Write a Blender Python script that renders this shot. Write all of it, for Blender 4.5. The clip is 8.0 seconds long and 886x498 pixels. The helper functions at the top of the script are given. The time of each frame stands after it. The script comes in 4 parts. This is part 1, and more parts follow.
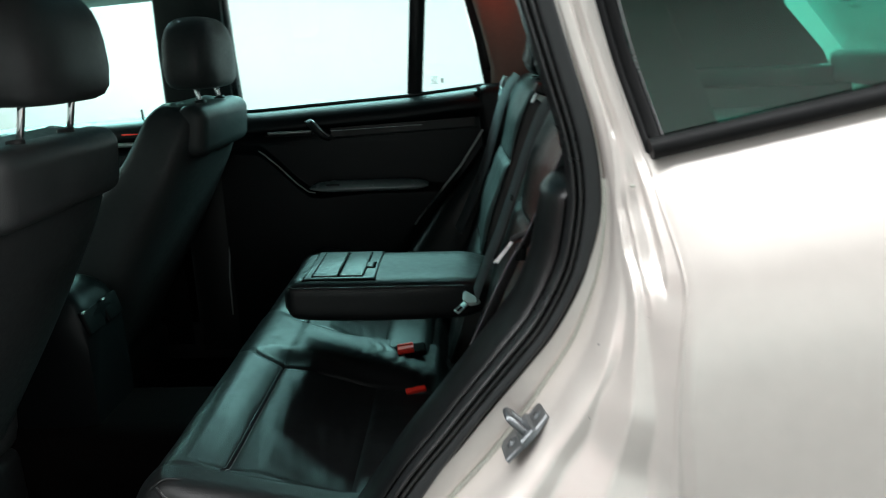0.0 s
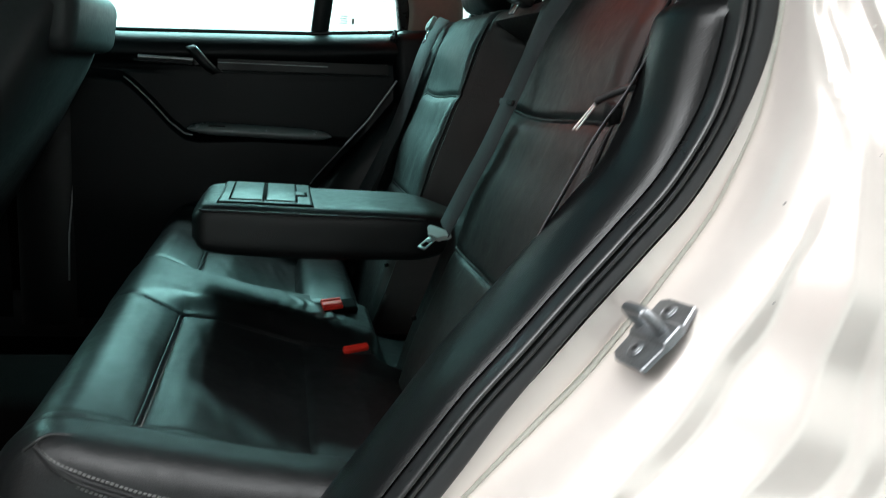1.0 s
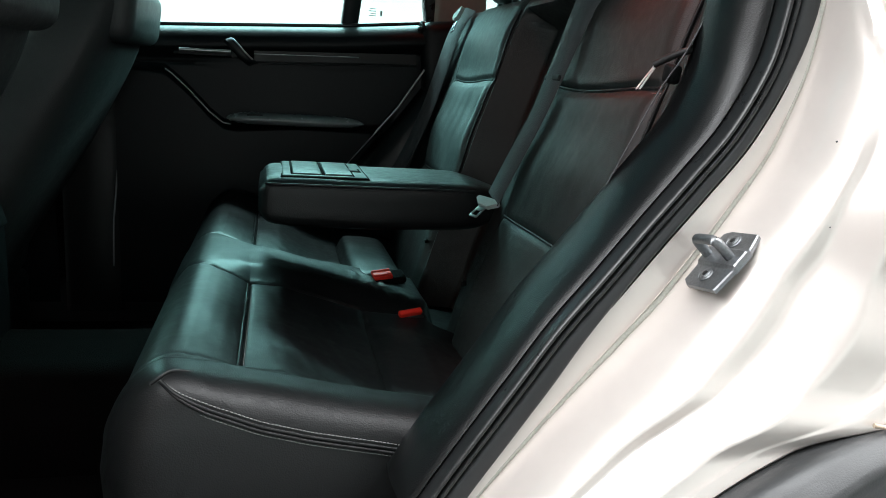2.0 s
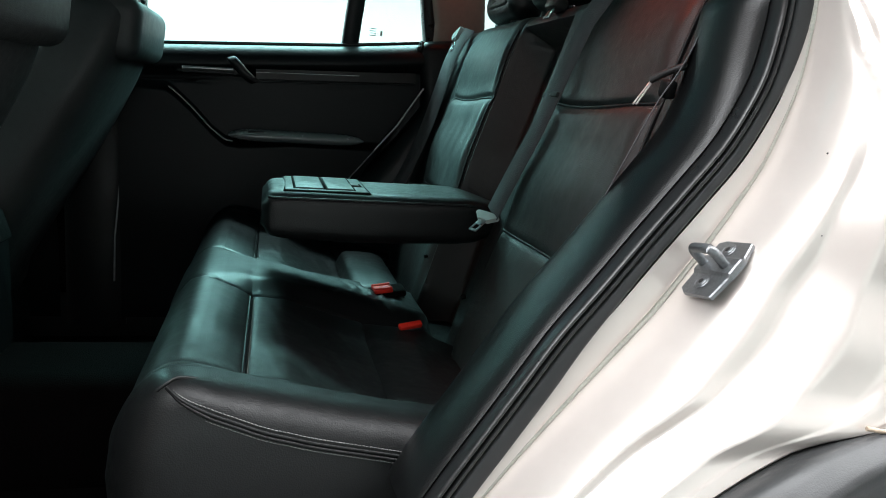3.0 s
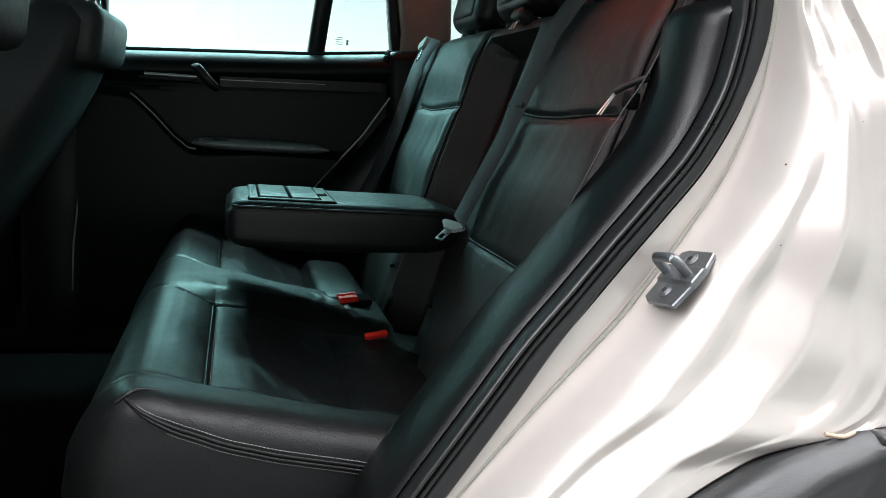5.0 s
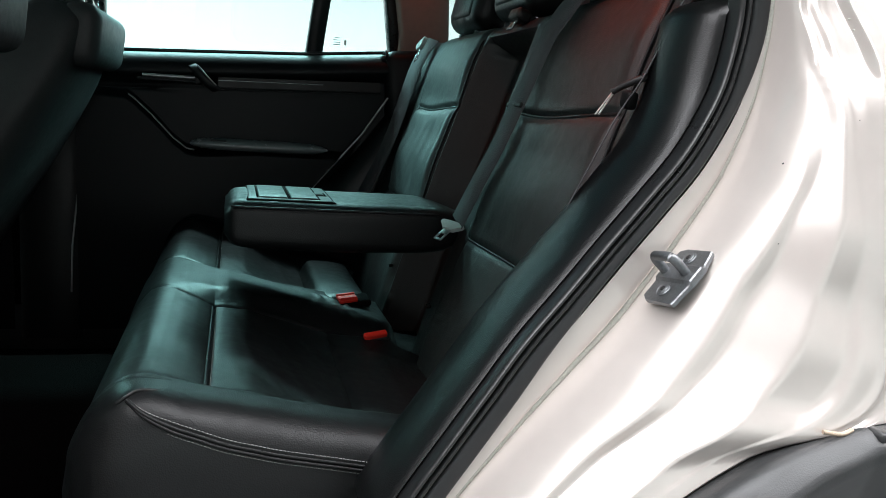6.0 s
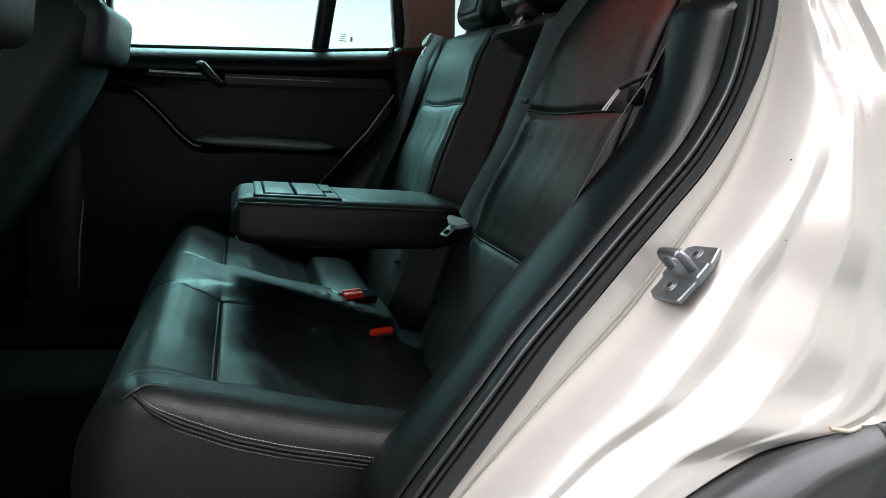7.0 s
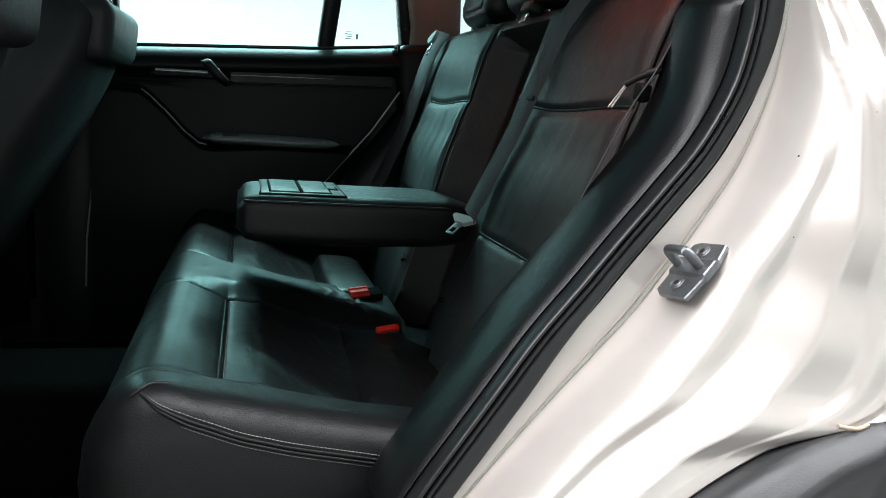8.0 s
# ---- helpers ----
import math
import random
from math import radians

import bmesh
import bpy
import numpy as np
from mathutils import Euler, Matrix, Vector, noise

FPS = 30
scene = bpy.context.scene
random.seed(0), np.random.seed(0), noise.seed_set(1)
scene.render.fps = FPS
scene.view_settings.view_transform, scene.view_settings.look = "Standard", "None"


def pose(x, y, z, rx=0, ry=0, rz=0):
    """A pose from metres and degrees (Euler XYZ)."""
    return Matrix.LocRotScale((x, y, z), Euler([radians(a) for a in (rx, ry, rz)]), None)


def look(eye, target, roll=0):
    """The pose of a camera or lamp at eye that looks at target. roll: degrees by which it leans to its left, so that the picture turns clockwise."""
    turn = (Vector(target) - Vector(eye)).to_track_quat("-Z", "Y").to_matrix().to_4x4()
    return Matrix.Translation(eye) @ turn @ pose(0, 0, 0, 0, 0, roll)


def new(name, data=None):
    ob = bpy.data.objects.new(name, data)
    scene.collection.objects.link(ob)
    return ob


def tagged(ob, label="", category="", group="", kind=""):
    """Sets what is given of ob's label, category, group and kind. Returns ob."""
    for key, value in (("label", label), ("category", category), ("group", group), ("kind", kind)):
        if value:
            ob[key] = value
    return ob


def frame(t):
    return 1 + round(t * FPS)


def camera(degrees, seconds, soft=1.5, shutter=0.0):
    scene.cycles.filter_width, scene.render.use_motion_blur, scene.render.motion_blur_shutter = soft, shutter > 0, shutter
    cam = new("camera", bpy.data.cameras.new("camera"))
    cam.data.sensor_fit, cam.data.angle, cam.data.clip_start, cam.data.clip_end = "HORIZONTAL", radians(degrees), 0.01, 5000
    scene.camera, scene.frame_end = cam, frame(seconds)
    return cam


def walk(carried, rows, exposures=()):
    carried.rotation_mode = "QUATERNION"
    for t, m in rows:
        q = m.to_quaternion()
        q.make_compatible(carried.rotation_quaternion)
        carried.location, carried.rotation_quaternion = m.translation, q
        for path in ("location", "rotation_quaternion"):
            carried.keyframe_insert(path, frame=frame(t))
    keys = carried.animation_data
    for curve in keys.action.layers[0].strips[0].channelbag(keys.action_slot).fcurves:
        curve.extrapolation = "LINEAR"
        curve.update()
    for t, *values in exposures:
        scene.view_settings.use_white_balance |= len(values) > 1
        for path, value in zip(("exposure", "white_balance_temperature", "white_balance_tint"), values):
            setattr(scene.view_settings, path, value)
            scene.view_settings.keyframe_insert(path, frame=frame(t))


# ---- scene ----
cam = camera(61.2, 8.0, soft=0.5, shutter=0.4)
PATH = [
    (0, (-0.101, -1.568, 1.323), (-0.169, 0.357, 0.782), -1.8),
    (0.1, (-0.107, -1.537, 1.315), (-0.187, 0.393, 0.797), -0.4),
    (0.2, (-0.13, -1.519, 1.308), (-0.165, 0.419, 0.816), 0.6),
    (0.3, (-0.146, -1.49, 1.281), (-0.155, 0.453, 0.804), 1.4),
    (0.4, (-0.172, -1.475, 1.255), (-0.148, 0.47, 0.786), 2.2),
    (0.5, (-0.196, -1.448, 1.225), (-0.149, 0.498, 0.765), 2.4),
    (0.6, (-0.226, -1.424, 1.184), (-0.111, 0.524, 0.743), 3.8),
    (0.7, (-0.259, -1.387, 1.152), (0.0, 0.543, 0.698), 4.3),
    (0.8, (-0.285, -1.362, 1.119), (0.029, 0.562, 0.673), 5.3),
    (0.9, (-0.319, -1.348, 1.105), (0.075, 0.559, 0.651), 5.0),
    (1, (-0.344, -1.336, 1.083), (0.092, 0.564, 0.636), 5.0),
    (1.2, (-0.392, -1.351, 1.055), (0.061, 0.545, 0.606), 5.0),
    (1.5, (-0.419, -1.372, 1.04), (0.032, 0.527, 0.604), 4.6),
    (1.7, (-0.434, -1.389, 1.042), (0.014, 0.509, 0.599), 4.1),
    (2.8, (-0.457, -1.428, 1.032), (-0.012, 0.48, 0.629), 4.1),
    (3, (-0.458, -1.428, 1.032), (-0.002, 0.48, 0.646), 4.3),
    (3.5, (-0.458, -1.428, 1.032), (0.04, 0.475, 0.671), 4.7),
    (4, (-0.459, -1.429, 1.033), (0.087, 0.462, 0.676), 5.0),
    (4.5, (-0.457, -1.426, 1.031), (0.085, 0.466, 0.677), 4.9),
    (6, (-0.459, -1.429, 1.032), (0.088, 0.462, 0.677), 4.6),
    (6.5, (-0.459, -1.429, 1.032), (0.082, 0.463, 0.672), 4.6),
    (7, (-0.46, -1.429, 1.031), (0.073, 0.464, 0.667), 4.6),
    (7.5, (-0.459, -1.428, 1.031), (0.062, 0.467, 0.662), 4.6),
    (8, (-0.459, -1.428, 1.031), (0.058, 0.468, 0.659), 4.4),
]
walk(cam, [(t, look(eye, target, roll)) for t, eye, target, roll in PATH],
     [(0.0, -0.08, 6180, 5), (0.3, 0.28, 6180, 4), (0.7, 0.46, 6180, 5), (1.0, 0.40, 6180, 6), (1.5, 0.34, 6180, 7), (3.0, 0.32, 6180, 8), (3.5, 0.30, 6180, 8), (4.3, 0.13, 6170, 10), (6.0, 0.11, 6170, 10), (7.0, 0.11, 6170, 10), (8.0, 0.16, 6170, 9)])

# ---- light ----
# unseen ceiling rows; those at 0.70 and 1.9 are added to light the cabin
LAMP_ROWS = ((-2.7, 6, (1.0, 0.985, 0.96)), (-1.25, 108, (1.0, 0.975, 0.96)), (0.70, 30, (0.85, 1.0, 1.0)), (1.9, 120, (0.78, 1.0, 1.0)),
         (3.0, 430, (0.58, 1.0, 0.975)), (4.6, 160, (0.58, 1.0, 0.975)))
scene.view_settings.exposure = 0.0
world = bpy.data.worlds.new("world")
scene.world = world
world.use_nodes = True
world.node_tree.nodes["Background"].inputs[0].default_value = (1, 1, 1, 1)
world.node_tree.nodes["Background"].inputs[1].default_value = 0.0


def unseen_ceiling_lamp(x, y, z, length, width, power, colour):
    lamp = bpy.data.lights.new("unseen_hall_lamp", "AREA")
    lamp.shape, lamp.size, lamp.size_y, lamp.energy = "RECTANGLE", length, width, power
    lamp.color = colour
    ob = new("unseen_hall_lamp", lamp)
    ob.location = (x, y, z)


for y, power, colour in LAMP_ROWS:
    for x in (-6.6, -3.3, 0.0, 3.3):
        share = 20.0 if y < -2 and x > 3 else (1.5 if y < 0 else 0.35) if x < -5 else (1.15 if y < 0 else 1.6 if y == 3.0 else 1.4 if y > 4 else 0.55) if x < -1 else (1.0 if y < 4 else 0.70)
        unseen_ceiling_lamp(x, y, 3.16, 2.9, 1.2 if y < -1 else 0.30 if y < 2 else 1.1, power * share, colour)


# small red lamps added under the roof for the backrest's red glow; source unseen
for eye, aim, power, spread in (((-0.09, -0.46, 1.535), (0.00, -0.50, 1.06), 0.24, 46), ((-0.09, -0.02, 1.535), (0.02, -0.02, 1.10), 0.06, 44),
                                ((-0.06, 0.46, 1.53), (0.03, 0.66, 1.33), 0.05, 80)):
    lamp = bpy.data.lights.new("red_glow_lamp", "AREA")
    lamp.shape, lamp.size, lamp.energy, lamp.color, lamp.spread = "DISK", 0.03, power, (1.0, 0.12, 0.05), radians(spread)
    ob = new("red_glow_lamp", lamp)
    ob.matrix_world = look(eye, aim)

# ---- materials ----
def nodes_of(m):
    m.use_nodes = True
    return m.node_tree.nodes, m.node_tree.links, m.node_tree.nodes["Principled BSDF"]


def surface(name, base, rough=0.5, metal=0.0, vary=0.15, scale=6.0, grain=0.0, grain_scale=900.0, wear=0.0, wear_scale=25.0,
            cells=False, coat=0.0, coat_rough=0.11, sheen=0.0, spec=0.5, rough_vary=0.08):
    """A principled surface with colour varied at two scales, fine grain relief and broad relief."""
    m = bpy.data.materials.new(name)
    nodes, links, p = nodes_of(m)
    co = nodes.new("ShaderNodeTexCoord")
    big, small = nodes.new("ShaderNodeTexNoise"), nodes.new("ShaderNodeTexNoise")
    big.inputs["Scale"].default_value, small.inputs["Scale"].default_value = scale, scale * 14
    big.inputs["Detail"].default_value, small.inputs["Detail"].default_value = 4, 3
    add = nodes.new("ShaderNodeMath")
    add.operation = "ADD"
    links.new(co.outputs["Object"], big.inputs["Vector"])
    links.new(co.outputs["Object"], small.inputs["Vector"])
    links.new(big.outputs["Fac"], add.inputs[0])
    links.new(small.outputs["Fac"], add.inputs[1])
    ramp = nodes.new("ShaderNodeMapRange")
    ramp.inputs["From Min"].default_value, ramp.inputs["From Max"].default_value = 0.7, 1.3
    links.new(add.outputs[0], ramp.inputs["Value"])
    mix = nodes.new("ShaderNodeMix")
    mix.data_type = "RGBA"
    mix.inputs["A"].default_value = (*[c * (1 - vary) for c in base], 1)
    mix.inputs["B"].default_value = (*[min(1, c * (1 + vary)) for c in base], 1)
    links.new(ramp.outputs["Result"], mix.inputs["Factor"])
    links.new(mix.outputs["Result"], p.inputs["Base Color"])
    rr = nodes.new("ShaderNodeMapRange")
    rr.inputs["From Min"].default_value, rr.inputs["From Max"].default_value = 0.7, 1.3
    rr.inputs["To Min"].default_value, rr.inputs["To Max"].default_value = max(0.02, rough - rough_vary), min(1, rough + rough_vary)
    links.new(add.outputs[0], rr.inputs["Value"])
    links.new(rr.outputs["Result"], p.inputs["Roughness"])
    p.inputs["Metallic"].default_value = metal
    p.inputs["Coat Weight"].default_value = coat
    p.inputs["Coat Roughness"].default_value = coat_rough
    p.inputs["Sheen Weight"].default_value = sheen
    p.inputs["Specular IOR Level"].default_value = spec
    last = None
    if wear:
        broad = nodes.new("ShaderNodeTexNoise")
        broad.inputs["Scale"].default_value, broad.inputs["Detail"].default_value = wear_scale, 5
        broad.inputs["Distortion"].default_value = 1.2
        links.new(co.outputs["Object"], broad.inputs["Vector"])
        b = nodes.new("ShaderNodeBump")
        b.inputs["Strength"].default_value, b.inputs["Distance"].default_value = wear, 0.01
        links.new(broad.outputs["Fac"], b.inputs["Height"])
        last = b
    if grain:
        if cells:
            tex = nodes.new("ShaderNodeTexVoronoi")
            tex.inputs["Scale"].default_value = grain_scale
            out = tex.outputs["Distance"]
        else:
            tex = nodes.new("ShaderNodeTexNoise")
            tex.inputs["Scale"].default_value, tex.inputs["Detail"].default_value = grain_scale, 2
            out = tex.outputs["Fac"]
        links.new(co.outputs["Object"], tex.inputs["Vector"])
        b = nodes.new("ShaderNodeBump")
        b.inputs["Strength"].default_value, b.inputs["Distance"].default_value = grain, 0.0015
        links.new(out, b.inputs["Height"])
        if last:
            links.new(last.outputs[0], b.inputs["Normal"])
        last = b
    if last:
        links.new(last.outputs[0], p.inputs["Normal"])
    return m


def tinted_glass(name, tint, least=0.05):
    m = bpy.data.materials.new(name)
    nodes, links, p = nodes_of(m)
    nodes.remove(p)
    clear, shiny, mix = nodes.new("ShaderNodeBsdfTransparent"), nodes.new("ShaderNodeBsdfGlossy"), nodes.new("ShaderNodeMixShader")
    clear.inputs["Color"].default_value = (*tint, 1)
    shiny.inputs["Roughness"].default_value = 0.02
    facing, power, gloss = nodes.new("ShaderNodeLayerWeight"), nodes.new("ShaderNodeMath"), nodes.new("ShaderNodeMath")
    facing.inputs["Blend"].default_value = 0.5
    power.operation, gloss.operation = "POWER", "MULTIPLY_ADD"
    power.inputs[1].default_value, gloss.inputs[1].default_value, gloss.inputs[2].default_value = 5.0, 0.99 - least, least
    links.new(facing.outputs["Facing"], power.inputs[0])
    links.new(power.outputs[0], gloss.inputs[0])
    links.new(gloss.outputs[0], mix.inputs[0])
    links.new(clear.outputs[0], mix.inputs[1])
    links.new(shiny.outputs[0], mix.inputs[2])
    links.new(mix.outputs[0], nodes["Material Output"].inputs["Surface"])
    return m


def glowing(name, colour, strength):
    m = bpy.data.materials.new(name)
    nodes, links, p = nodes_of(m)
    p.inputs["Base Color"].default_value = (*colour, 1)
    p.inputs["Emission Color"].default_value = (*colour, 1)
    p.inputs["Emission Strength"].default_value = strength
    return m


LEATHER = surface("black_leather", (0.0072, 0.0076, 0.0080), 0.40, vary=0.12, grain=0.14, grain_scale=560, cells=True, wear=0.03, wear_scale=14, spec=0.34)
# same black leather for the front seats, base raised to stand for light on them
LIT_SEAT_LEATHER = surface("lit_front_seat_leather", (0.038, 0.0395, 0.040), 0.48, vary=0.12, grain=0.14, grain_scale=560, cells=True, wear=0.04, wear_scale=14, spec=0.35)
# backrest: worn relief, and a paler teal base that paints in the window light
LIT_LEATHER_WORN = surface("lit_worn_leather", (0.020, 0.0222, 0.0222), 0.47, vary=0.14, grain=0.16, grain_scale=600, cells=True, wear=0.12, wear_scale=17, spec=0.44)
SOFT = surface("soft_black_plastic", (0.0058, 0.0066, 0.0074), 0.40, vary=0.12, grain=0.14, grain_scale=950, cells=True, rough_vary=0.03, spec=0.20)
TRIM = surface("grained_black_trim", (0.0034, 0.0038, 0.0040), 0.31, vary=0.12, grain=0.125, grain_scale=700, cells=True, rough_vary=0.03, spec=0.36)
HARD = surface("hard_black_plastic", (0.009, 0.009, 0.0095), 0.5, vary=0.12, grain=0.2, grain_scale=600)
RUBBER = surface("black_rubber", (0.011, 0.0115, 0.012), 0.30, spec=0.55, vary=0.1, rough_vary=0.03)
LIPM = surface("satin_seal_rubber", (0.022, 0.023, 0.024), 0.42, spec=0.4, vary=0.1, grain=0.05, grain_scale=700)
MATTE = surface("matt_black_trim", (0.005, 0.005, 0.0053), 0.55, spec=0.13, vary=0.15, grain=0.1, grain_scale=500)
CLAD = surface("grey_black_cladding", (0.034, 0.035, 0.036), 0.40, vary=0.15, scale=30, grain=0.12, grain_scale=700, spec=0.55)
PAINT = surface("champagne_paint", (0.64, 0.583, 0.545), 0.30, metal=0.32, vary=0.03, scale=3, coat=1.0, coat_rough=0.09, rough_vary=0.02)
SEALER = surface("seam_sealer", (0.60, 0.595, 0.535), 0.16, vary=0.15, scale=40)
OLD_SEALER = surface("old_sealer", (0.46, 0.36, 0.27), 0.4, vary=0.25, scale=60)
CHROME = surface("chrome", (0.75, 0.76, 0.77), 0.14, metal=1.0, vary=0.05)
STEEL = surface("zinc_steel", (0.23, 0.24, 0.25), 0.40, metal=0.9, vary=0.2, scale=30, grain=0.15, grain_scale=500)
ALU = surface("brushed_aluminium", (0.5, 0.5, 0.5), 0.35, metal=0.9, vary=0.08)
BEIGE = surface("beige_pillar_fabric", (0.22, 0.175, 0.145), 0.85, vary=0.08, grain=0.4, grain_scale=700, sheen=0.2)
LINER = surface("grey_headliner", (0.42, 0.40, 0.37), 0.9, vary=0.05, grain=0.4, grain_scale=600)
CARPET = surface("black_carpet", (0.0042, 0.0032, 0.0032), 0.95, vary=0.4, scale=20, grain=0.9, grain_scale=420, spec=0.06)
WEB = surface("belt_webbing", (0.088, 0.087, 0.093), 0.62, vary=0.15, grain=0.6, grain_scale=480, spec=0.25)
RED = surface("red_plastic", (0.78, 0.032, 0.018), 0.5, vary=0.08, spec=0.2)
THREAD = surface("grey_thread", (0.24, 0.24, 0.235), 0.7, vary=0.2)
WOOD = surface("dark_gloss_trim", (0.010, 0.007, 0.006), 0.42, vary=0.3, scale=18, spec=0.3)
# pale grey that paints the lit look onto the far door's dark pad and ledge
LIT_SATIN = surface("lit_satin_vinyl", (0.20, 0.22, 0.225), 0.24, vary=0.08, spec=0.9)
WALL = surface("white_hall_wall", (0.80, 0.55, 0.545), 0.85, vary=0.012, scale=1.2)
FLOORM = surface("grey_epoxy_floor", (0.16, 0.158, 0.156), 0.35, vary=0.06, scale=2)
DARKWALL = surface("dark_hall_wall", (0.10, 0.10, 0.10), 0.85, vary=0.05, scale=1.2)
GREYWALL = surface("pale_hall_wall", (0.66, 0.598, 0.578), 0.85, vary=0.05, scale=1.2)
PAD = surface("grey_plastic", (0.034, 0.036, 0.036), 0.36, vary=0.08, grain=0.1, grain_scale=700)
GLASS = tinted_glass("green_car_glass", (0.75, 0.82, 0.81))
FRONT_GLASS = tinted_glass("clear_green_car_glass", (0.85, 0.97, 0.94))
DARK_GLASS = tinted_glass("deep_green_car_glass", (0.30, 0.70, 0.58), 0.075)
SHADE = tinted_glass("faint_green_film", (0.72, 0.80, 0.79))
BOOT = surface("grey_boot_trim", (0.085, 0.040, 0.042), 0.8, vary=0.1, grain=0.4, grain_scale=500)
ROOF_GLASS = tinted_glass("smoked_green_roof_glass", (0.05, 0.08, 0.085))
PRINT = surface("grey_print", (0.48, 0.56, 0.54), 0.6)
RIM = surface("silver_rim", (0.6, 0.6, 0.6), 0.3, metal=0.8)
PALE = surface("pale_grey_plastic", (0.44, 0.48, 0.465), 0.42, vary=0.06)
LED = glowing("red_led", (0.6, 0.02, 0.01), 0.35)


# ---- builders ----
def thing(name, loc, label, category, group="", kind=""):
    ob = new(name)
    ob.location = loc
    ob.empty_display_size = 0.05
    return tagged(ob, label, category, group, kind)


def part(name, bm, material, parent=None, label="", sharp=50):
    me = bpy.data.meshes.new(name)
    bmesh.ops.recalc_face_normals(bm, faces=bm.faces)
    bm.to_mesh(me)
    bm.free()
    me.materials.append(material)
    for f in me.polygons:
        f.use_smooth = True
    me.set_sharp_from_angle(angle=radians(sharp))
    ob = new(name, me)
    if parent is not None:
        ob.parent = parent
        if parent.type == "EMPTY":
            ob.matrix_parent_inverse = Matrix.Translation(parent.location).inverted()
    return tagged(ob, label)


def grid(rows, closed=False, bm=None):
    """A sheet through rows of points; closed joins each row's end to its start."""
    bm = bm or bmesh.new()
    vs = [[bm.verts.new(p) for p in row] for row in rows]
    for a, b in zip(vs, vs[1:]):
        n = len(a)
        for i in range(n if closed else n - 1):
            j = (i + 1) % n
            bm.faces.new((a[i], a[j], b[j], b[i]))
    return bm


def loft(rings, bm=None):
    """A closed solid through rings of points."""
    bm = bm or bmesh.new()
    vs = [[bm.verts.new(p) for p in r] for r in rings]
    n = len(vs[0])
    for a, b in zip(vs, vs[1:]):
        for i in range(n):
            j = (i + 1) % n
            bm.faces.new((a[i], a[j], b[j], b[i]))
    bm.faces.new(vs[0][::-1])
    bm.faces.new(vs[-1])
    return bm


def spline(points, count):
    """count points along a smooth curve through the given ones (any dimension), evenly by length."""
    p = np.array(points, float)
    q = np.vstack([2 * p[0] - p[1], p, 2 * p[-1] - p[-2]])
    out = []
    for i in range(len(p) - 1):
        a, b, c, d = q[i:i + 4]
        for s in np.linspace(0, 1, 16, endpoint=False):
            out.append(0.5 * (2 * b + (c - a) * s + (2 * a - 5 * b + 4 * c - d) * s * s + (3 * b - a - 3 * c + d) * s ** 3))
    out = np.array(out + [p[-1]])
    d = np.r_[0, np.cumsum(np.linalg.norm(np.diff(out, axis=0), axis=1))]
    s = np.linspace(0, d[-1], count)
    return np.column_stack([np.interp(s, d, out[:, k]) for k in range(p.shape[1])])


def frames_along(path):
    path = [Vector(p) for p in path]
    out = []
    for i, p in enumerate(path):
        t = (path[min(i + 1, len(path) - 1)] - path[max(i - 1, 0)]).normalized()
        ref = Vector((0, 1, 0)) if abs(t.y) < 0.9 else Vector((0, 0, 1))
        side = t.cross(ref).normalized()
        out.append((p, side, side.cross(t).normalized()))
    return out


def tube(path, r, sides=8, r2=None, bm=None):
    r2 = r2 or r
    sides = max(sides, 8) if r > 0.001 else sides
    rings = [[p + a * (r * math.cos(k * math.tau / sides)) + b * (r2 * math.sin(k * math.tau / sides)) for k in range(sides)]
             for p, a, b in frames_along(path)]
    return loft(rings, bm)


def ribbon(path, side, width, thick):
    """A flat strap along a path; side is the direction of its width."""
    side, rings = Vector(side).normalized(), []
    path = [Vector(p) for p in path]
    for i, p in enumerate(path):
        t = (path[min(i + 1, len(path) - 1)] - path[max(i - 1, 0)]).normalized()
        s = (side - t * side.dot(t)).normalized()
        n = s.cross(t)
        w, h = s * width / 2, n * thick / 2
        rings.append([p - w * 0.97 - h, p + w * 0.97 - h, p + w, p + w * 0.97 + h, p - w * 0.97 + h, p - w])
    return loft(rings)


def rbox(centre, size, r=0.01, seg=3, turn=(0, 0, 0), bm=None):
    """A box with rounded edges."""
    tmp = bmesh.new()
    bmesh.ops.create_cube(tmp, size=1)
    bmesh.ops.scale(tmp, vec=size, verts=tmp.verts)
    bmesh.ops.bevel(tmp, geom=tmp.edges[:], offset=min(r, min(size) * 0.49), segments=seg, profile=0.5, affect="EDGES", clamp_overlap=True)
    bmesh.ops.transform(tmp, matrix=pose(*centre, *turn), verts=tmp.verts)
    if bm is None:
        return tmp
    me = bpy.data.meshes.new("tmp")
    tmp.to_mesh(me)
    tmp.free()
    bm.from_mesh(me)
    bpy.data.meshes.remove(me)
    return bm


def cyl(a, b, r, sides=20, r2=None):
    a, b = Vector(a), Vector(b)
    t = (b - a).normalized()
    ref = Vector((0, 0, 1)) if abs(t.z) < 0.9 else Vector((1, 0, 0))
    u = t.cross(ref).normalized()
    v = t.cross(u)
    r2 = r if r2 is None else r2
    ring = lambda c, q: [c + u * (q * math.cos(k * math.tau / sides)) + v * (q * math.sin(k * math.tau / sides)) for k in range(sides)]
    e = min(r, r2) * 0.12
    return loft([ring(a, r - e), ring(a + t * e, r), ring(b - t * e, r2), ring(b, r2 - e)])


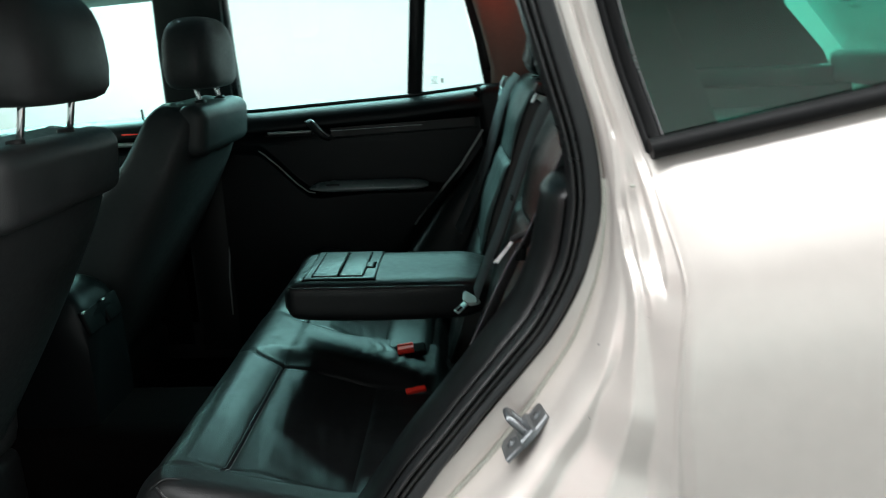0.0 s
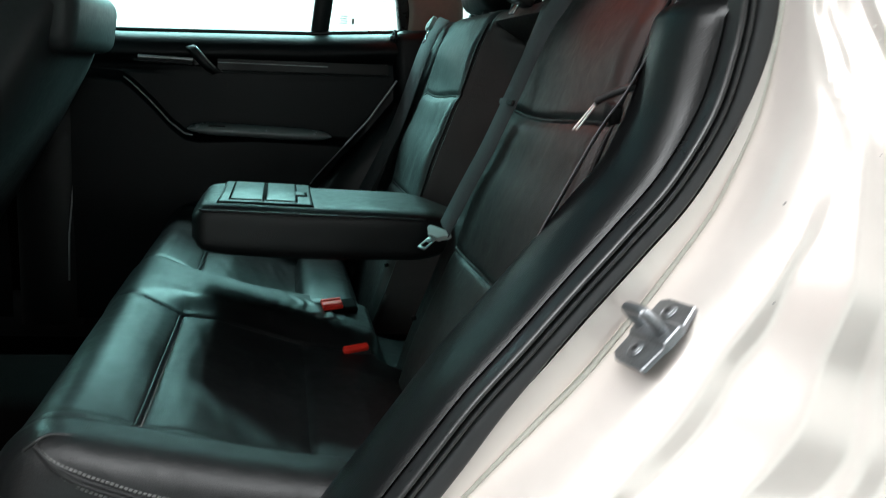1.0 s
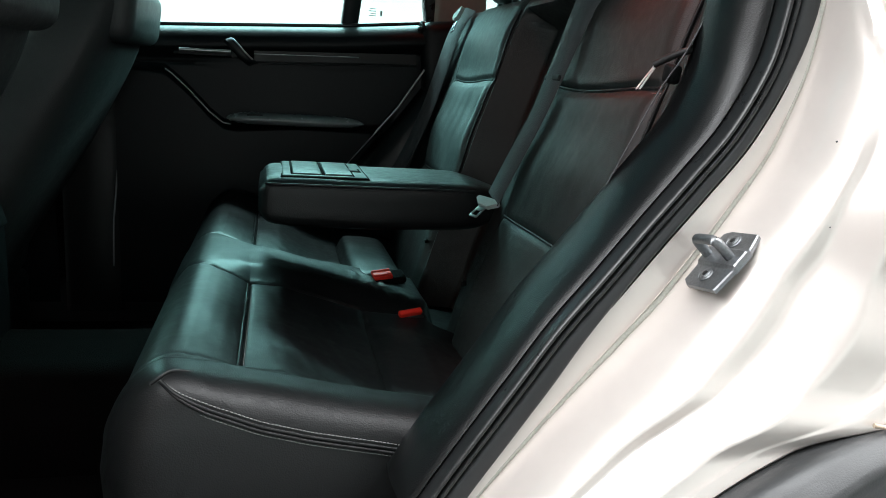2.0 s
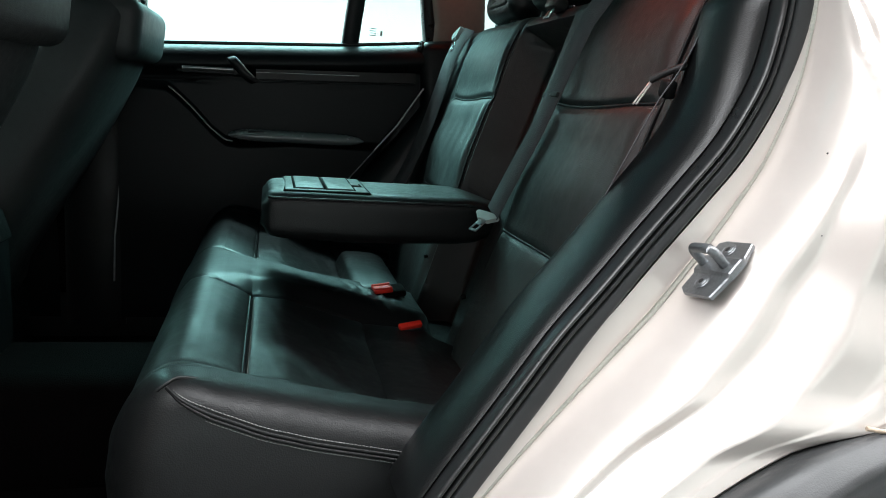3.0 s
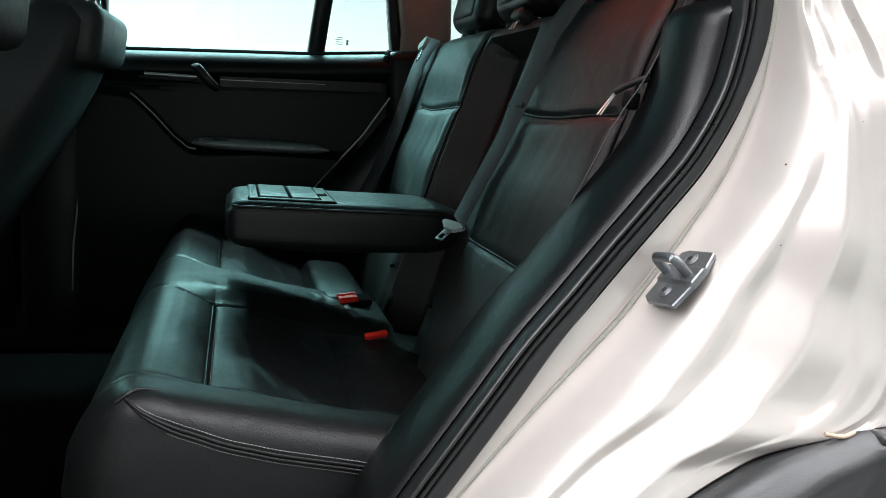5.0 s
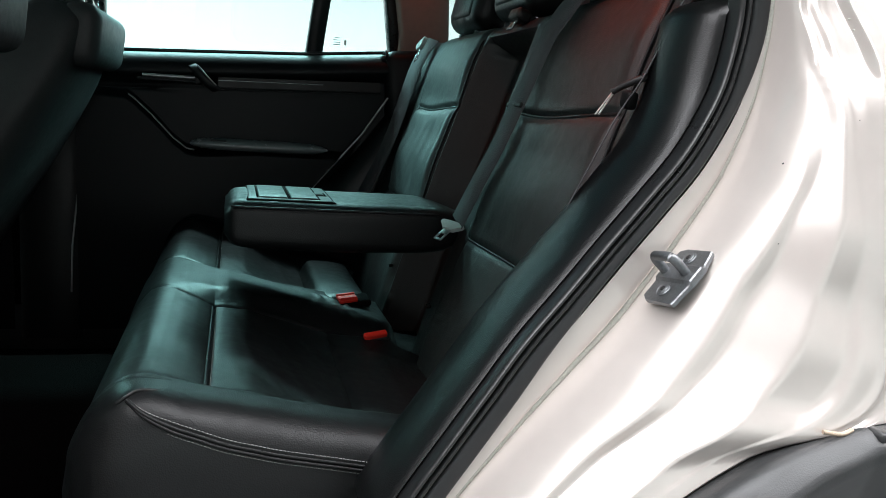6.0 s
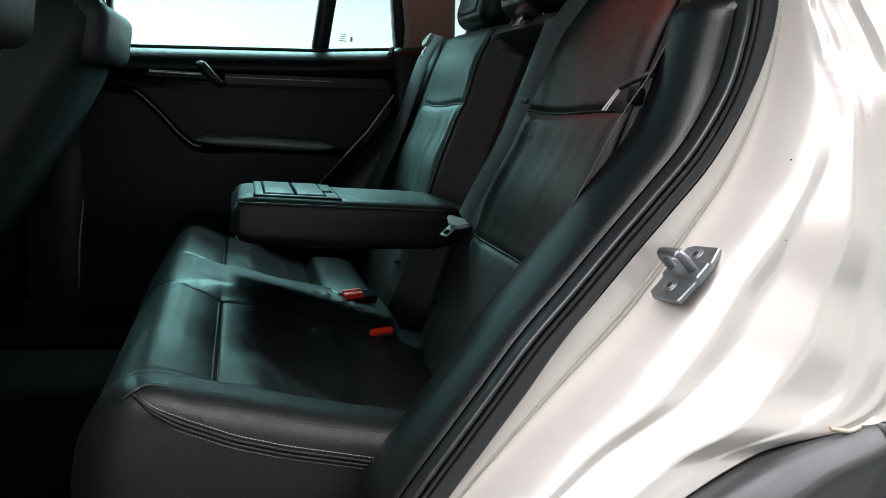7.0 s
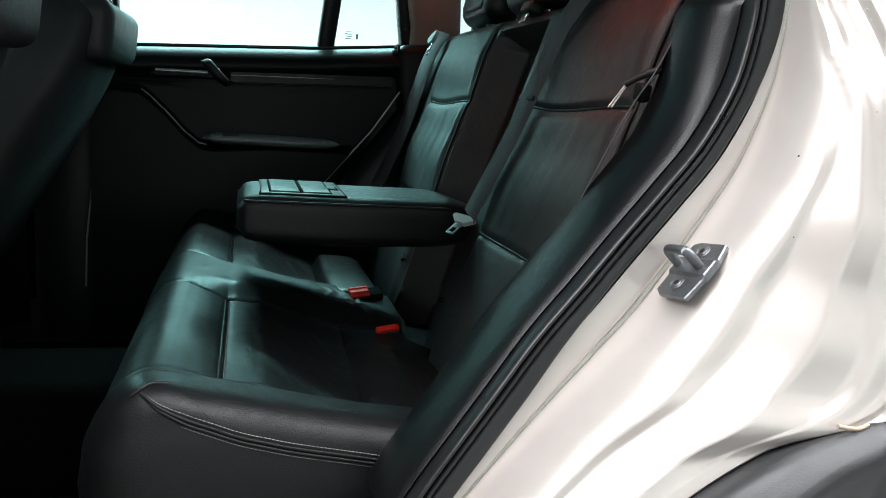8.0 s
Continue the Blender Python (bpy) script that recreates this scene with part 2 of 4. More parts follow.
def stitches(path, length=0.0029, gap=0.0015, r=0.00042, lift=(0, 0, 0)):
    """A row of separate short threads along a path."""
    p = np.array([tuple(v) for v in path], float) + np.array(lift)
    d = np.r_[0, np.cumsum(np.linalg.norm(np.diff(p, axis=0), axis=1))]
    bm, s = bmesh.new(), 0.0
    at = lambda q: Vector([float(np.interp(q, d, p[:, k])) for k in range(3)])
    while s + length < d[-1]:
        tube([at(s), at(s + length * 0.5) + Vector((0, 0, r * 0.6)), at(s + length)], r, 4, bm=bm)
        s += length + gap
    return bm


def smooth(a, b, v):
    s = min(1.0, max(0.0, (v - a) / (b - a)))
    return s * s * (3 - 2 * s)


def lerp_table(table, v):
    xs, ys = zip(*sorted(table))
    return float(np.interp(v, xs, ys))


def groove(d, width=0.006):
    """Depth of a seam at the distance d from it, from 0 to 1."""
    return math.exp(-(d / width) ** 2)


def panel(outline, depth, axis="y"):
    """A flat plate of the given outline (points), pushed by the vector depth."""
    a = [Vector(p) for p in outline]
    return loft([a, [p + Vector(depth) for p in a]])


# ---- the hall ----
tagged(part("floor", rbox((-0.75, 1.0, -0.05), (16.6, 12.2, 0.1), 0.002, 1), FLOORM), "smooth grey epoxy floor", "floor", kind="structure")
for name, c, size in (("wall_north", (-0.75, 7.05, 1.6), (16.5, 0.1, 3.2)), ("wall_south", (-0.75, -5.05, 1.6), (16.5, 0.1, 3.2)),
                      ("wall_west", (-9.05, 1.0, 1.6), (0.1, 12.2, 3.2)), ("wall_east", (7.55, 1.0, 1.6), (0.1, 12.2, 3.2))):
    white = name != "wall_south"
    tagged(part(name, rbox(c, size, 0.002, 1), WALL if white else GREYWALL), "plain white painted hall wall" if white else "plain pale painted hall wall", "wall", kind="structure")
tagged(part("ceiling", rbox((-0.75, 1.0, 3.25), (16.6, 12.2, 0.1), 0.002, 1), DARKWALL), "plain dark hall ceiling", "ceiling", kind="structure")

# ---- the car's shell ----
car = thing("car", (0.3, 0, 0), "champagne silver car with its rear door open on the floor", "car")

# door aperture (x, z) and the outer shut edge (x, y, z), station by station from the roof to the sill
STATIONS = [
    (-0.062, 1.500, -0.015, -0.768, 1.500), (-0.027, 1.400, 0.016, -0.773, 1.400), (0.006, 1.300, 0.046, -0.782, 1.300),
    (0.031, 1.220, 0.075, -0.808, 1.215), (0.040, 1.160, 0.090, -0.848, 1.160), (0.037, 1.110, 0.105, -0.892, 1.095),
    (0.026, 1.060, 0.103, -0.911, 1.040), (-0.003, 1.000, 0.101, -0.920, 0.970), (-0.040, 0.950, 0.105, -0.925, 0.910),
    (-0.079, 0.900, 0.110, -0.927, 0.855), (-0.117, 0.850, 0.105, -0.929, 0.815), (-0.156, 0.800, 0.075, -0.930, 0.790),
    (-0.189, 0.750, 0.010, -0.930, 0.770), (-0.222, 0.700, -0.055, -0.930, 0.738), (-0.255, 0.650, -0.115, -0.930, 0.697),
    (-0.285, 0.600, -0.180, -0.930, 0.645), (-0.310, 0.550, -0.240, -0.930, 0.590), (-0.335, 0.490, -0.285, -0.930, 0.540)]
RUN = spline(STATIONS, 110)
GY = -0.772
# across the jamb: flange, sealer groove, steep reveal, then pressed bands of changing slope up to the shut edge
FLANGE = [(0.0, 0.0), (0.05, 0.006), (0.10, 0.012), (0.128, 0.016), (0.138, 0.010), (0.148, -0.022), (0.162, -0.052), (0.176, -0.012)]
REVEAL = spline(((0.176, -0.012), (0.184, 0.09), (0.193, 0.19), (0.204, 0.28), (0.215, 0.345)), 14)[1:]
BANDS = ((0.215, 5.4), (0.240, 3.1), (0.28, 2.0), (0.33, 1.5), (0.368, 1.2), (0.390, 0.12), (0.482, 0.12), (0.502, 1.5), (0.610, 1.5), (0.634, 0.12), (0.80, 0.16), (0.84, 0.70), (1.33, 0.70))


# where the inner flat band starts and ends across the jamb, by the height of the shut edge
INNER_FROM = ((0.86, 0.325), (0.91, 0.350), (0.95, 0.36))
INNER_TO = ((0.86, 0.405), (0.89, 0.445), (0.92, 0.43), (0.95, 0.40))
# where the main flat band starts and ends across the jamb, by the height of the shut edge
FLAT_FROM = ((0.75, 0.62), (0.785, 0.565), (0.82, 0.580), (0.85, 0.600), (0.90, 0.620), (0.955, 0.610), (1.0, 0.55), (1.05, 0.46), (1.10, 0.29), (1.16, 0.245), (1.20, 0.34), (1.25, 0.42), (1.40, 0.44))
FLAT_TO = ((0.82, 0.775), (0.86, 0.785), (0.90, 0.80), (0.955, 0.77), (1.0, 0.65), (1.05, 0.55), (1.10, 0.38), (1.16, 0.315), (1.20, 0.47), (1.25, 0.58), (1.40, 0.60))


def jamb_profile(oz):
    """(u, depth) pairs across the jamb at the height oz of its shut edge."""
    a, b = lerp_table(FLAT_FROM, oz), lerp_table(FLAT_TO, oz)
    high = smooth(1.01, 1.07, oz)
    soften = smooth(0.94, 1.03, oz)
    us = np.linspace(0.215, 1.0, 86)
    c, d = min(a - 0.10, lerp_table(INNER_FROM, oz)), min(a - 0.05, lerp_table(INNER_TO, oz))
    low = smooth(1.02, 0.94, oz)
    across = low * np.interp(us, (0.0, 0.2, c, d, a, b, 1.0), (0.0, 0.2, 0.382, 0.490, 0.630, 0.80, 1.0)) + (1 - low) * np.interp(us, (0.0, 0.2, a, b, 1.0), (0.0, 0.2, 0.630, 0.80, 1.0))
    slope = np.array([lerp_table(BANDS, v) for v in across])
    # the innermost band fades out upwards, the outermost downwards; above the belt line a narrow rib runs beside the flat band
    slope += [(0.95 - k) * soften * smooth(0.37, 0.39, v) * smooth(0.51, 0.48, v) for k, v in zip(slope, across)]
    slope += [(0.40 - k) * 0.85 * high * smooth(b + 0.07, b + 0.12, u) for k, u in zip(slope, us)]
    slope += [1.1 * high * groove(u - b - 0.045, 0.026) + 0.7 * high * groove(u - a + 0.03, 0.022) for u in us]
    full = float(np.sum((slope[1:] + slope[:-1]) / 2 * np.diff(us)))
    slope += [(0.14 - k) * smooth(0.90, 0.83, oz) * smooth(0.78, 0.84, u) for k, u in zip(slope, us)]
    slope += [1.1 * smooth(0.785, 0.80, oz) * smooth(0.95, 0.88, oz) * groove(u - 0.812, 0.022) for u in us]
    run = np.r_[0, np.cumsum((slope[1:] + slope[:-1]) / 2 * np.diff(us))]
    deep = 0.345 + 0.655 * run / (run[-1] + (full - run[-1]) * smooth(0.785, 0.755, oz))
    bead = [0.020 * groove(u - 0.945, 0.018) * smooth(0.785, 0.80, oz) for u in us]
    groove_u = lerp_table(((0.60, 0.150), (0.70, 0.152), (0.79, 0.165), (0.88, 0.185), (0.97, 0.195), (1.10, 0.135), (1.40, 0.11)), oz) - 0.162
    out = []
    for u, f in FLANGE + [tuple(r) for r in REVEAL] + list(zip(us[1:], deep[1:] + np.array(bead)[1:])):
        u += groove_u * (u / 0.138 if u < 0.138 else 1.0 if u < 0.176 else max(0.0, (0.40 - u) / 0.224))
        out.append((float(u), float(f)))
    return out


rows = []
for gx, gz, ox, oy, oz in RUN:
    # under the belt line a raised strip runs beside a pressed hollow; above it the pillar has one soft crease
    strip = smooth(1.205, 1.180, oz) * smooth(1.078, 1.096, oz)
    pillar_crease = smooth(1.20, 1.24, oz)
    row = [(gx + 0.03, GY + 0.03, gz), (gx + 0.002, GY + 0.008, gz)]
    for u, f in jamb_profile(oz):
        y = GY + (oy - GY) * f
        y += 0.0075 * strip * smooth(0.42, 0.64, u) * smooth(0.765, 0.715, u)
        y -= 0.0045 * strip * smooth(0.715, 0.765, u) * smooth(1.0, 0.94, u)
        y += 0.0040 * pillar_crease * groove(u - 0.52, 0.09) - 0.0015 * pillar_crease * groove(u - 0.70, 0.08)
        row.append((gx + (ox - gx) * u, y, gz + (oz - gz) * u))
    if oz < 0.785:
        y = row[-1][1]
        rows.append(row + [(ox + 0.003, y + 0.002, oz - 0.002), (ox + 0.008, y + 0.010, oz - 0.005)])
    else:
        rows.append(row + [(ox + 0.003, oy - 0.003, oz), (ox + 0.008, oy - 0.0045, oz)])
part("door_jamb", grid(rows), PAINT, car, "champagne painted door jamb with pressed ribs")
bead = []
for n, (gx, gz, ox, oy, oz) in enumerate(RUN[32:]):
    u = jamb_profile(oz)[6][0]
    k = 0.0015 * noise.noise(Vector((n * 0.35, 0, 3.3)))
    bead.append((gx + (ox - gx) * u + k, GY + (oy - GY) * -0.034, gz + (oz - gz) * u - k))
part("seam_sealer", tube(bead, 0.0058, 12), SEALER, car, "pale green seam sealer bead")


def arch(x):
    return 0.790 + 0.035 * math.sin(math.pi * min(1, max(0, (x - 0.075) / 0.8)))


def belt(x):
    return 1.2035 + 0.21 * (x - 0.083)


rows = []
skin = [r for r in RUN if 0.785 <= r[4] <= 1.207]
for gx, gz, ox, oy, oz in skin:
    k = (oz - skin[-1][4]) / (skin[0][4] - skin[-1][4])
    row = [(ox + 0.008, oy - 0.0045, oz)]
    for i in range(1, 26):
        x = ox + 0.008 + (1.10 - ox) * (i / 25) ** 1.3
        z = arch(x) + (belt(x) - 0.001 - arch(x)) * k
        bulge = 0.005 * math.sin(math.pi * k) + 0.006 * smooth(0.35, 0.0, k)
        row.append((x, oy - 0.0045 - bulge * smooth(0.0, 0.25, x - ox) + 0.04 * smooth(0.6, 1.5, x), z))
    rows.append(row)
part("quarter_panel", grid(rows), PAINT, car, "champagne painted rear wing")

# black moulding under the quarter window
part("window_moulding", tube([(x, -0.826 + 0.04 * smooth(0.6, 1.5, x), belt(x) + 0.009) for x in np.linspace(0.080, 1.0, 30)], 0.0105, 20, 0.0125), MATTE, car, "black rubber window moulding")


UPPER = [r for r in RUN if r[4] > 1.195]


def edge_x(z):
    return lerp_table([(r[4], r[2]) for r in UPPER], z)


def edge_y(z):
    return lerp_table([(r[4], r[3]) for r in UPPER], z)


def pane_y(z):
    return -0.802 + 0.145 * (z - 1.21)


rings = []
for x in np.linspace(0.0, 1.0, 14):
    ring = []
    for k in range(9):
        z0 = belt(0.075 + 0.5 * x) + 0.010
        z = z0 + (1.50 - z0) * k / 8
        ring.append((edge_x(z) + 0.021 + x * 0.5, pane_y(z) + 0.01 * x, z))
    rings.append(ring + [(px, py + 0.004, pz) for px, py, pz in ring[::-1]])
part("quarter_window", loft(rings), DARK_GLASS, car, "dark green tinted quarter window")


def pillar_band(name, x0, x1, lift, material, label=""):
    rings = []
    for z in np.linspace(1.207, 1.50, 20):
        x, y = edge_x(z), edge_y(z) - lift
        rings.append([(x + x0, y + 0.012, z), (x + x0, y + 0.001, z), (x + x0 + 0.001, y, z), (x + x1 - 0.001, y, z), (x + x1, y + 0.001, z), (x + x1, y + 0.012, z)])
    part(name, loft(rings), material, car, label)


pillar_band("pillar_strip", 0.001, 0.008, 0.0075, MATTE, "black pillar strip")
pillar_band("pillar_panel", 0.0085, 0.0225, 0.0065, MATTE, "satin black pillar panel")
rings = []
for z in np.linspace(1.20, 1.50, 14):
    x, y = edge_x(z), pane_y(z) + 0.006
    rings.append([(x + 0.010, y, z), (x + 0.085 - 0.02 * smooth(1.24, 1.40, z), y, z), (x + 0.085 - 0.02 * smooth(1.24, 1.40, z), y + 0.003, z), (x + 0.010, y + 0.003, z)])
part("glass_border", loft(rings), MATTE, car, "black printed border of the quarter window")
pillar_band("pillar_edge", 0.0228, 0.0240, 0.0075, ALU, "thin bright glass edge")

# wheel arch cladding: a lit ledge on top and a steep outer face
lower = [Vector((r[2], r[3], r[4])) for r in RUN if r[4] < 0.792][::-1] + [Vector((x, -0.935, arch(x))) for x in np.linspace(0.095, 0.95, 24)]
rows = []
for i, p in enumerate(lower):
    w = 1.0
    k = smooth(0.09, -0.10, p.x)
    out, down = 0.024 + 0.012 * k, 0.006 + 0.008 * k
    prof = spline([(-0.006, 0.035, -0.012), (-0.003, 0.008, -0.004), (-0.001, -0.006, 0.001), (0.001, -0.012, 0.0), (0.004 + 0.005 * k, -out, -down)], 10)
    edge = [(0.005 + 0.005 * k, -out - 0.0035, -down - 0.003), (0.006 + 0.005 * k, -out - 0.0045, -down - 0.007), (0.008 + 0.005 * k, -out - 0.002, -down - 0.018)]
    face = [(0.012, 0.010 - out, -0.055), (0.018, 0.022 - out, -0.10), (0.022, 0.034 - out, -0.16), (0.03, 0.05, -0.16)]
    rows.append([p + Vector(v) for v in list(prof) + edge + face])
part("wheel_arch_cladding", grid(rows), CLAD, car, "matt grey-black plastic wheel arch cladding")
part("old_sealer", tube(spline([(0.040, -0.932, 0.787), (0.056, -0.936, 0.786), (0.068, -0.935, 0.789)], 18), 0.0021, 10), OLD_SEALER, car, "rust-stained sealer at the foot of the jamb")
part("cladding_clip", rbox((0.088, -0.945, 0.788), (0.014, 0.02, 0.01), 0.003, 2), CLAD, car)

for n, (i, u, r) in enumerate(((49, 0.27, 0.0013), (44, 0.60, 0.0007), (32, 0.57, 0.0027), (32, 0.75, 0.0010), (35, 0.70, 0.0012), (36, 0.69, 0.0010), (56, 0.40, 0.0008))):
    gx, gz, ox, oy, oz = RUN[i]
    f = float(np.interp(u, *zip(*jamb_profile(oz))))
    c = Vector((gx + (ox - gx) * u, GY + (oy - GY) * f, gz + (oz - gz) * u))
    bm = bmesh.new()
    bmesh.ops.create_icosphere(bm, subdivisions=1, radius=r)
    bmesh.ops.scale(bm, vec=(1.3, 0.5, 0.8), verts=bm.verts)
    bmesh.ops.translate(bm, vec=c, verts=bm.verts)
    part("paint_chip", bm, SEALER if n in (2, 3, 4, 5) else CLAD, car, "small paint chip")

# roof, sills, floor pan, front and rear closures, all plain
def roof_point(x, y):
    return (x, y, 1.60 - 0.035 * (y / 0.66) ** 2 - 0.10 * ((x + 0.1) / 1.75) ** 2 - (0.05 if abs(y) > 0.65 else 0))


def roof_sheet(dz):
    """The roof with its opening for the glass panel."""
    bm = bmesh.new()
    xs, ys = list(np.linspace(-1.75, -1.30, 6)) + list(np.linspace(-1.20, -0.12, 11)) + list(np.linspace(0.0, 0.85, 9)), [-0.68, -0.66, -0.6, -0.5, -0.38, -0.25, -0.1, 0, 0.1, 0.25, 0.38, 0.5, 0.6, 0.66, 0.68]
    grid([[Vector(roof_point(float(x), y)) + Vector((0, 0, dz)) for y in ys] for x in xs], bm=bm)
    cut = [f for f in bm.faces if -1.31 < f.calc_center_median().x < -0.12 and abs(f.calc_center_median().y) < 0.50]
    bmesh.ops.delete(bm, geom=cut, context="FACES")
    return bm


part("roof", roof_sheet(0), PAINT, car)
# unseen glass panel, added so ceiling light reaches the far pads
part("added_glass_roof", loft([[Vector(roof_point(float(x), y)) + Vector((0, 0, z)) for y, z in ((-0.50, 0.004), (-0.25, 0.004), (0, 0.004), (0.25, 0.004), (0.50, 0.004), (0.50, 0.010), (0.25, 0.010), (0, 0.010), (-0.25, 0.010), (-0.50, 0.010))] for x in np.linspace(-1.30, -0.12, 12)]), ROOF_GLASS, car, "added dark tinted glass roof, out of view")
part("headliner", roof_sheet(-0.035), LINER, car, "pale grey fabric headliner")
for s in (-1, 1):
    part("roof_rail", tube([(x, s * 0.70, 1.525 - 0.09 * ((x + 0.1) / 1.75) ** 2) for x in np.linspace(-1.7, 0.8, 20)], 0.035, 10), PAINT, car)
    part("sill", rbox((-0.85, s * 0.80, 0.36), (1.3, 0.16, 0.16), 0.03, 3), CLAD, car)
    part("front_body_side", rbox((-2.05, s * 0.82, 0.72), (1.1, 0.14, 0.62), 0.05, 3), PAINT, car)
    part("windscreen_pillar", tube([(-2.2, s * 0.72, 1.03), (-1.9, s * 0.70, 1.25), (-1.55, s * 0.68, 1.47)], 0.04, 10), PAINT, car)
part("floor_pan", rbox((-0.55, 0, 0.30), (2.6, 1.44, 0.05), 0.01, 2), CARPET, car, "black carpet floor")
part("tunnel", rbox((-1.05, 0, 0.40), (1.35, 0.26, 0.24), 0.05, 3), CARPET, car, "black carpeted centre tunnel")
part("dashboard", rbox((-1.95, 0, 0.83), (0.45, 1.44, 0.55), 0.08, 4), SOFT, car)
part("bonnet", rbox((-2.75, 0, 0.86), (1.2, 1.62, 0.2), 0.07, 4), PAINT, car)
part("windscreen", panel([(-2.2, -0.66, 1.04), (-2.2, 0.66, 1.04), (-1.58, 0.60, 1.48), (-1.58, -0.60, 1.48)], (0.004, 0, 0.004)), FRONT_GLASS, car)
part("boot_floor", rbox((0.58, 0, 0.62), (0.90, 1.40, 0.06), 0.01, 2), CARPET, car)
part("tailgate", rbox((1.08, 0, 0.86), (0.10, 1.56, 0.64), 0.04, 3), PAINT, car)
part("rear_window", panel([(1.05, -0.68, 1.18), (1.05, 0.68, 1.18), (0.74, 0.64, 1.52), (0.74, -0.64, 1.52)], (0.004, 0, 0.004)), GLASS, car)
for x, y, z, w in ((0.836, 0.40, 1.414, 0.03), (0.861, 0.43, 1.386, 0.08), (0.877, 0.425, 1.369, 0.06)):
    part("print_bar", rbox((x - 0.004, y, z), (0.003, w, 0.012), 0.001, 1, (0, -42, 0)), SHADE, car)
part("far_wing", rbox((0.52, 0.84, 0.85), (1.02, 0.10, 0.66), 0.04, 3), PAINT, car)
for s in (-1, 1):
    part("boot_side_trim", rbox((0.60, s * 0.71, 0.92), (0.86, 0.06, 0.56), 0.02, 2), BOOT, car)
    part("tail_pillar", loft([[(xa, s * (y - 0.06), z), (xb, s * (y - 0.05), z), (xb, s * y, z), (xa, s * y, z)] for xa, xb, y, z in ((0.46, 1.02, 0.77, 1.12), (0.45, 0.93, 0.74, 1.26), (0.44, 0.80, 0.70, 1.38), (0.42, 0.70, 0.66, 1.53))]), BOOT, car, "dark tail pillar trim")

for wx in (0.48, -2.33):
    for s in (-1, 1):
        bm = cyl((wx, s * 0.70, 0.36), (wx, s * 0.92, 0.36), 0.36, 36)
        tyre = part("wheel", bm, RUBBER, car)
        part("rim", cyl((wx, s * 0.915, 0.36), (wx, s * 0.935, 0.36), 0.23, 28), RIM, tyre)

# ---- door seal and side trim on the open side ----
G = [(r[0], r[1]) for r in spline([(s[0], s[1]) for s in STATIONS] + [(-0.37, 0.42), (-0.43, 0.40), (-0.7, 0.40), (-1.1, 0.40)], 150)]


def inward(i):
    a, b = Vector(G[max(0, i - 1)]), Vector(G[min(len(G) - 1, i + 1)])
    t = (b - a).normalized()
    return Vector((t.y, -t.x))


seal = thing("door_seal", (0.0, -0.77, 0.9), "black rubber door seal with twin ridges round the aperture", "door seal")
def seal_strip(profile):
    """A strip of rubber swept along the aperture, narrower round the bend; profile: (distance inward, y)."""
    rows = []
    for i, (gx, gz) in enumerate(G):
        v, bend = inward(i), 0.0065 * smooth(0.76, 0.88, gz) * smooth(1.13, 1.04, gz)
        rows.append([(gx + v.x * (f + bend * smooth(0.013, 0.0, f)), y, gz + v.y * (f + bend * smooth(0.013, 0.0, f))) for f, y in profile])
    return grid(rows)


LIP = spline([(-0.001, -0.766), (-0.003, -0.773), (-0.001, -0.7765), (0.006, -0.7765), (0.0125, -0.7755), (0.0155, -0.772), (0.0165, -0.765)], 22)
TWIN = spline([(0.0150, -0.766), (0.0168, -0.7735), (0.0196, -0.7760), (0.0222, -0.7735), (0.0233, -0.7690), (0.0244, -0.7735), (0.0270, -0.7765), (0.0296, -0.773), (0.0312, -0.766), (0.0325, -0.757)], 40)
part("lip", seal_strip(LIP), LIPM, seal, "flat matt outer lip", 85)
part("twin_ridge", seal_strip(TWIN), RUBBER, seal, "", 85)


def side_trim(s):
    """Moulded trim beside the seat back, s = -1 on the open side."""
    rows = []
    n = len(G)
    for i in range(n):
        gx, gz = G[i]
        if not 0.60 < gz < 1.150:
            continue
        v = inward(i)
        c = lerp_table(((0.60, 0.046), (0.74, 0.046), (0.90, 0.046), (1.0, 0.050), (1.08, 0.058), (1.12, 0.058), (1.15, 0.056)), gz)
        d = c - 0.0355
        row = [(gx + v.x * f, s * y, gz + v.y * f) for f, y in
               spline(((0.0325, 0.7570), (0.0332, 0.7602), (0.0350, 0.7600), (0.0355 + 0.20 * d, 0.7560), (0.0355 + 0.42 * d, 0.749), (0.0355 + 0.65 * d, 0.740), (0.0355 + 0.85 * d, 0.727), (c, 0.709), (0.99 * c, 0.692), (0.92 * c, 0.670),
                       (0.72 * c, 0.650), (0.2 * c, 0.632), (-0.03, 0.62), (-0.08, 0.615)), 48)]
        rows.append(row)
    crown = [[(x + 0.008 * math.sin(a) + 0.03 * (1 - math.cos(a)), y + s * -0.012 * (1 - math.cos(a)), z + 0.022 * math.sin(a)) for x, y, z in rows[0]] for a in np.linspace(math.pi / 2, 0.15, 8)]
    return grid(crown + rows)


part("side_trim", side_trim(-1), TRIM, car, "grained black side trim beside the seat back")
part("side_trim", side_trim(1), TRIM, car)
part("trim_cap", rbox((0.028, -0.735, 1.178), (0.03, 0.03, 0.03), 0.01, 3), SOFT, car)
part("trim_corner", rbox((-0.296, -0.738, 0.632), (0.024, 0.022, 0.032), 0.008, 3, (0, 30, 0)), SOFT, car)

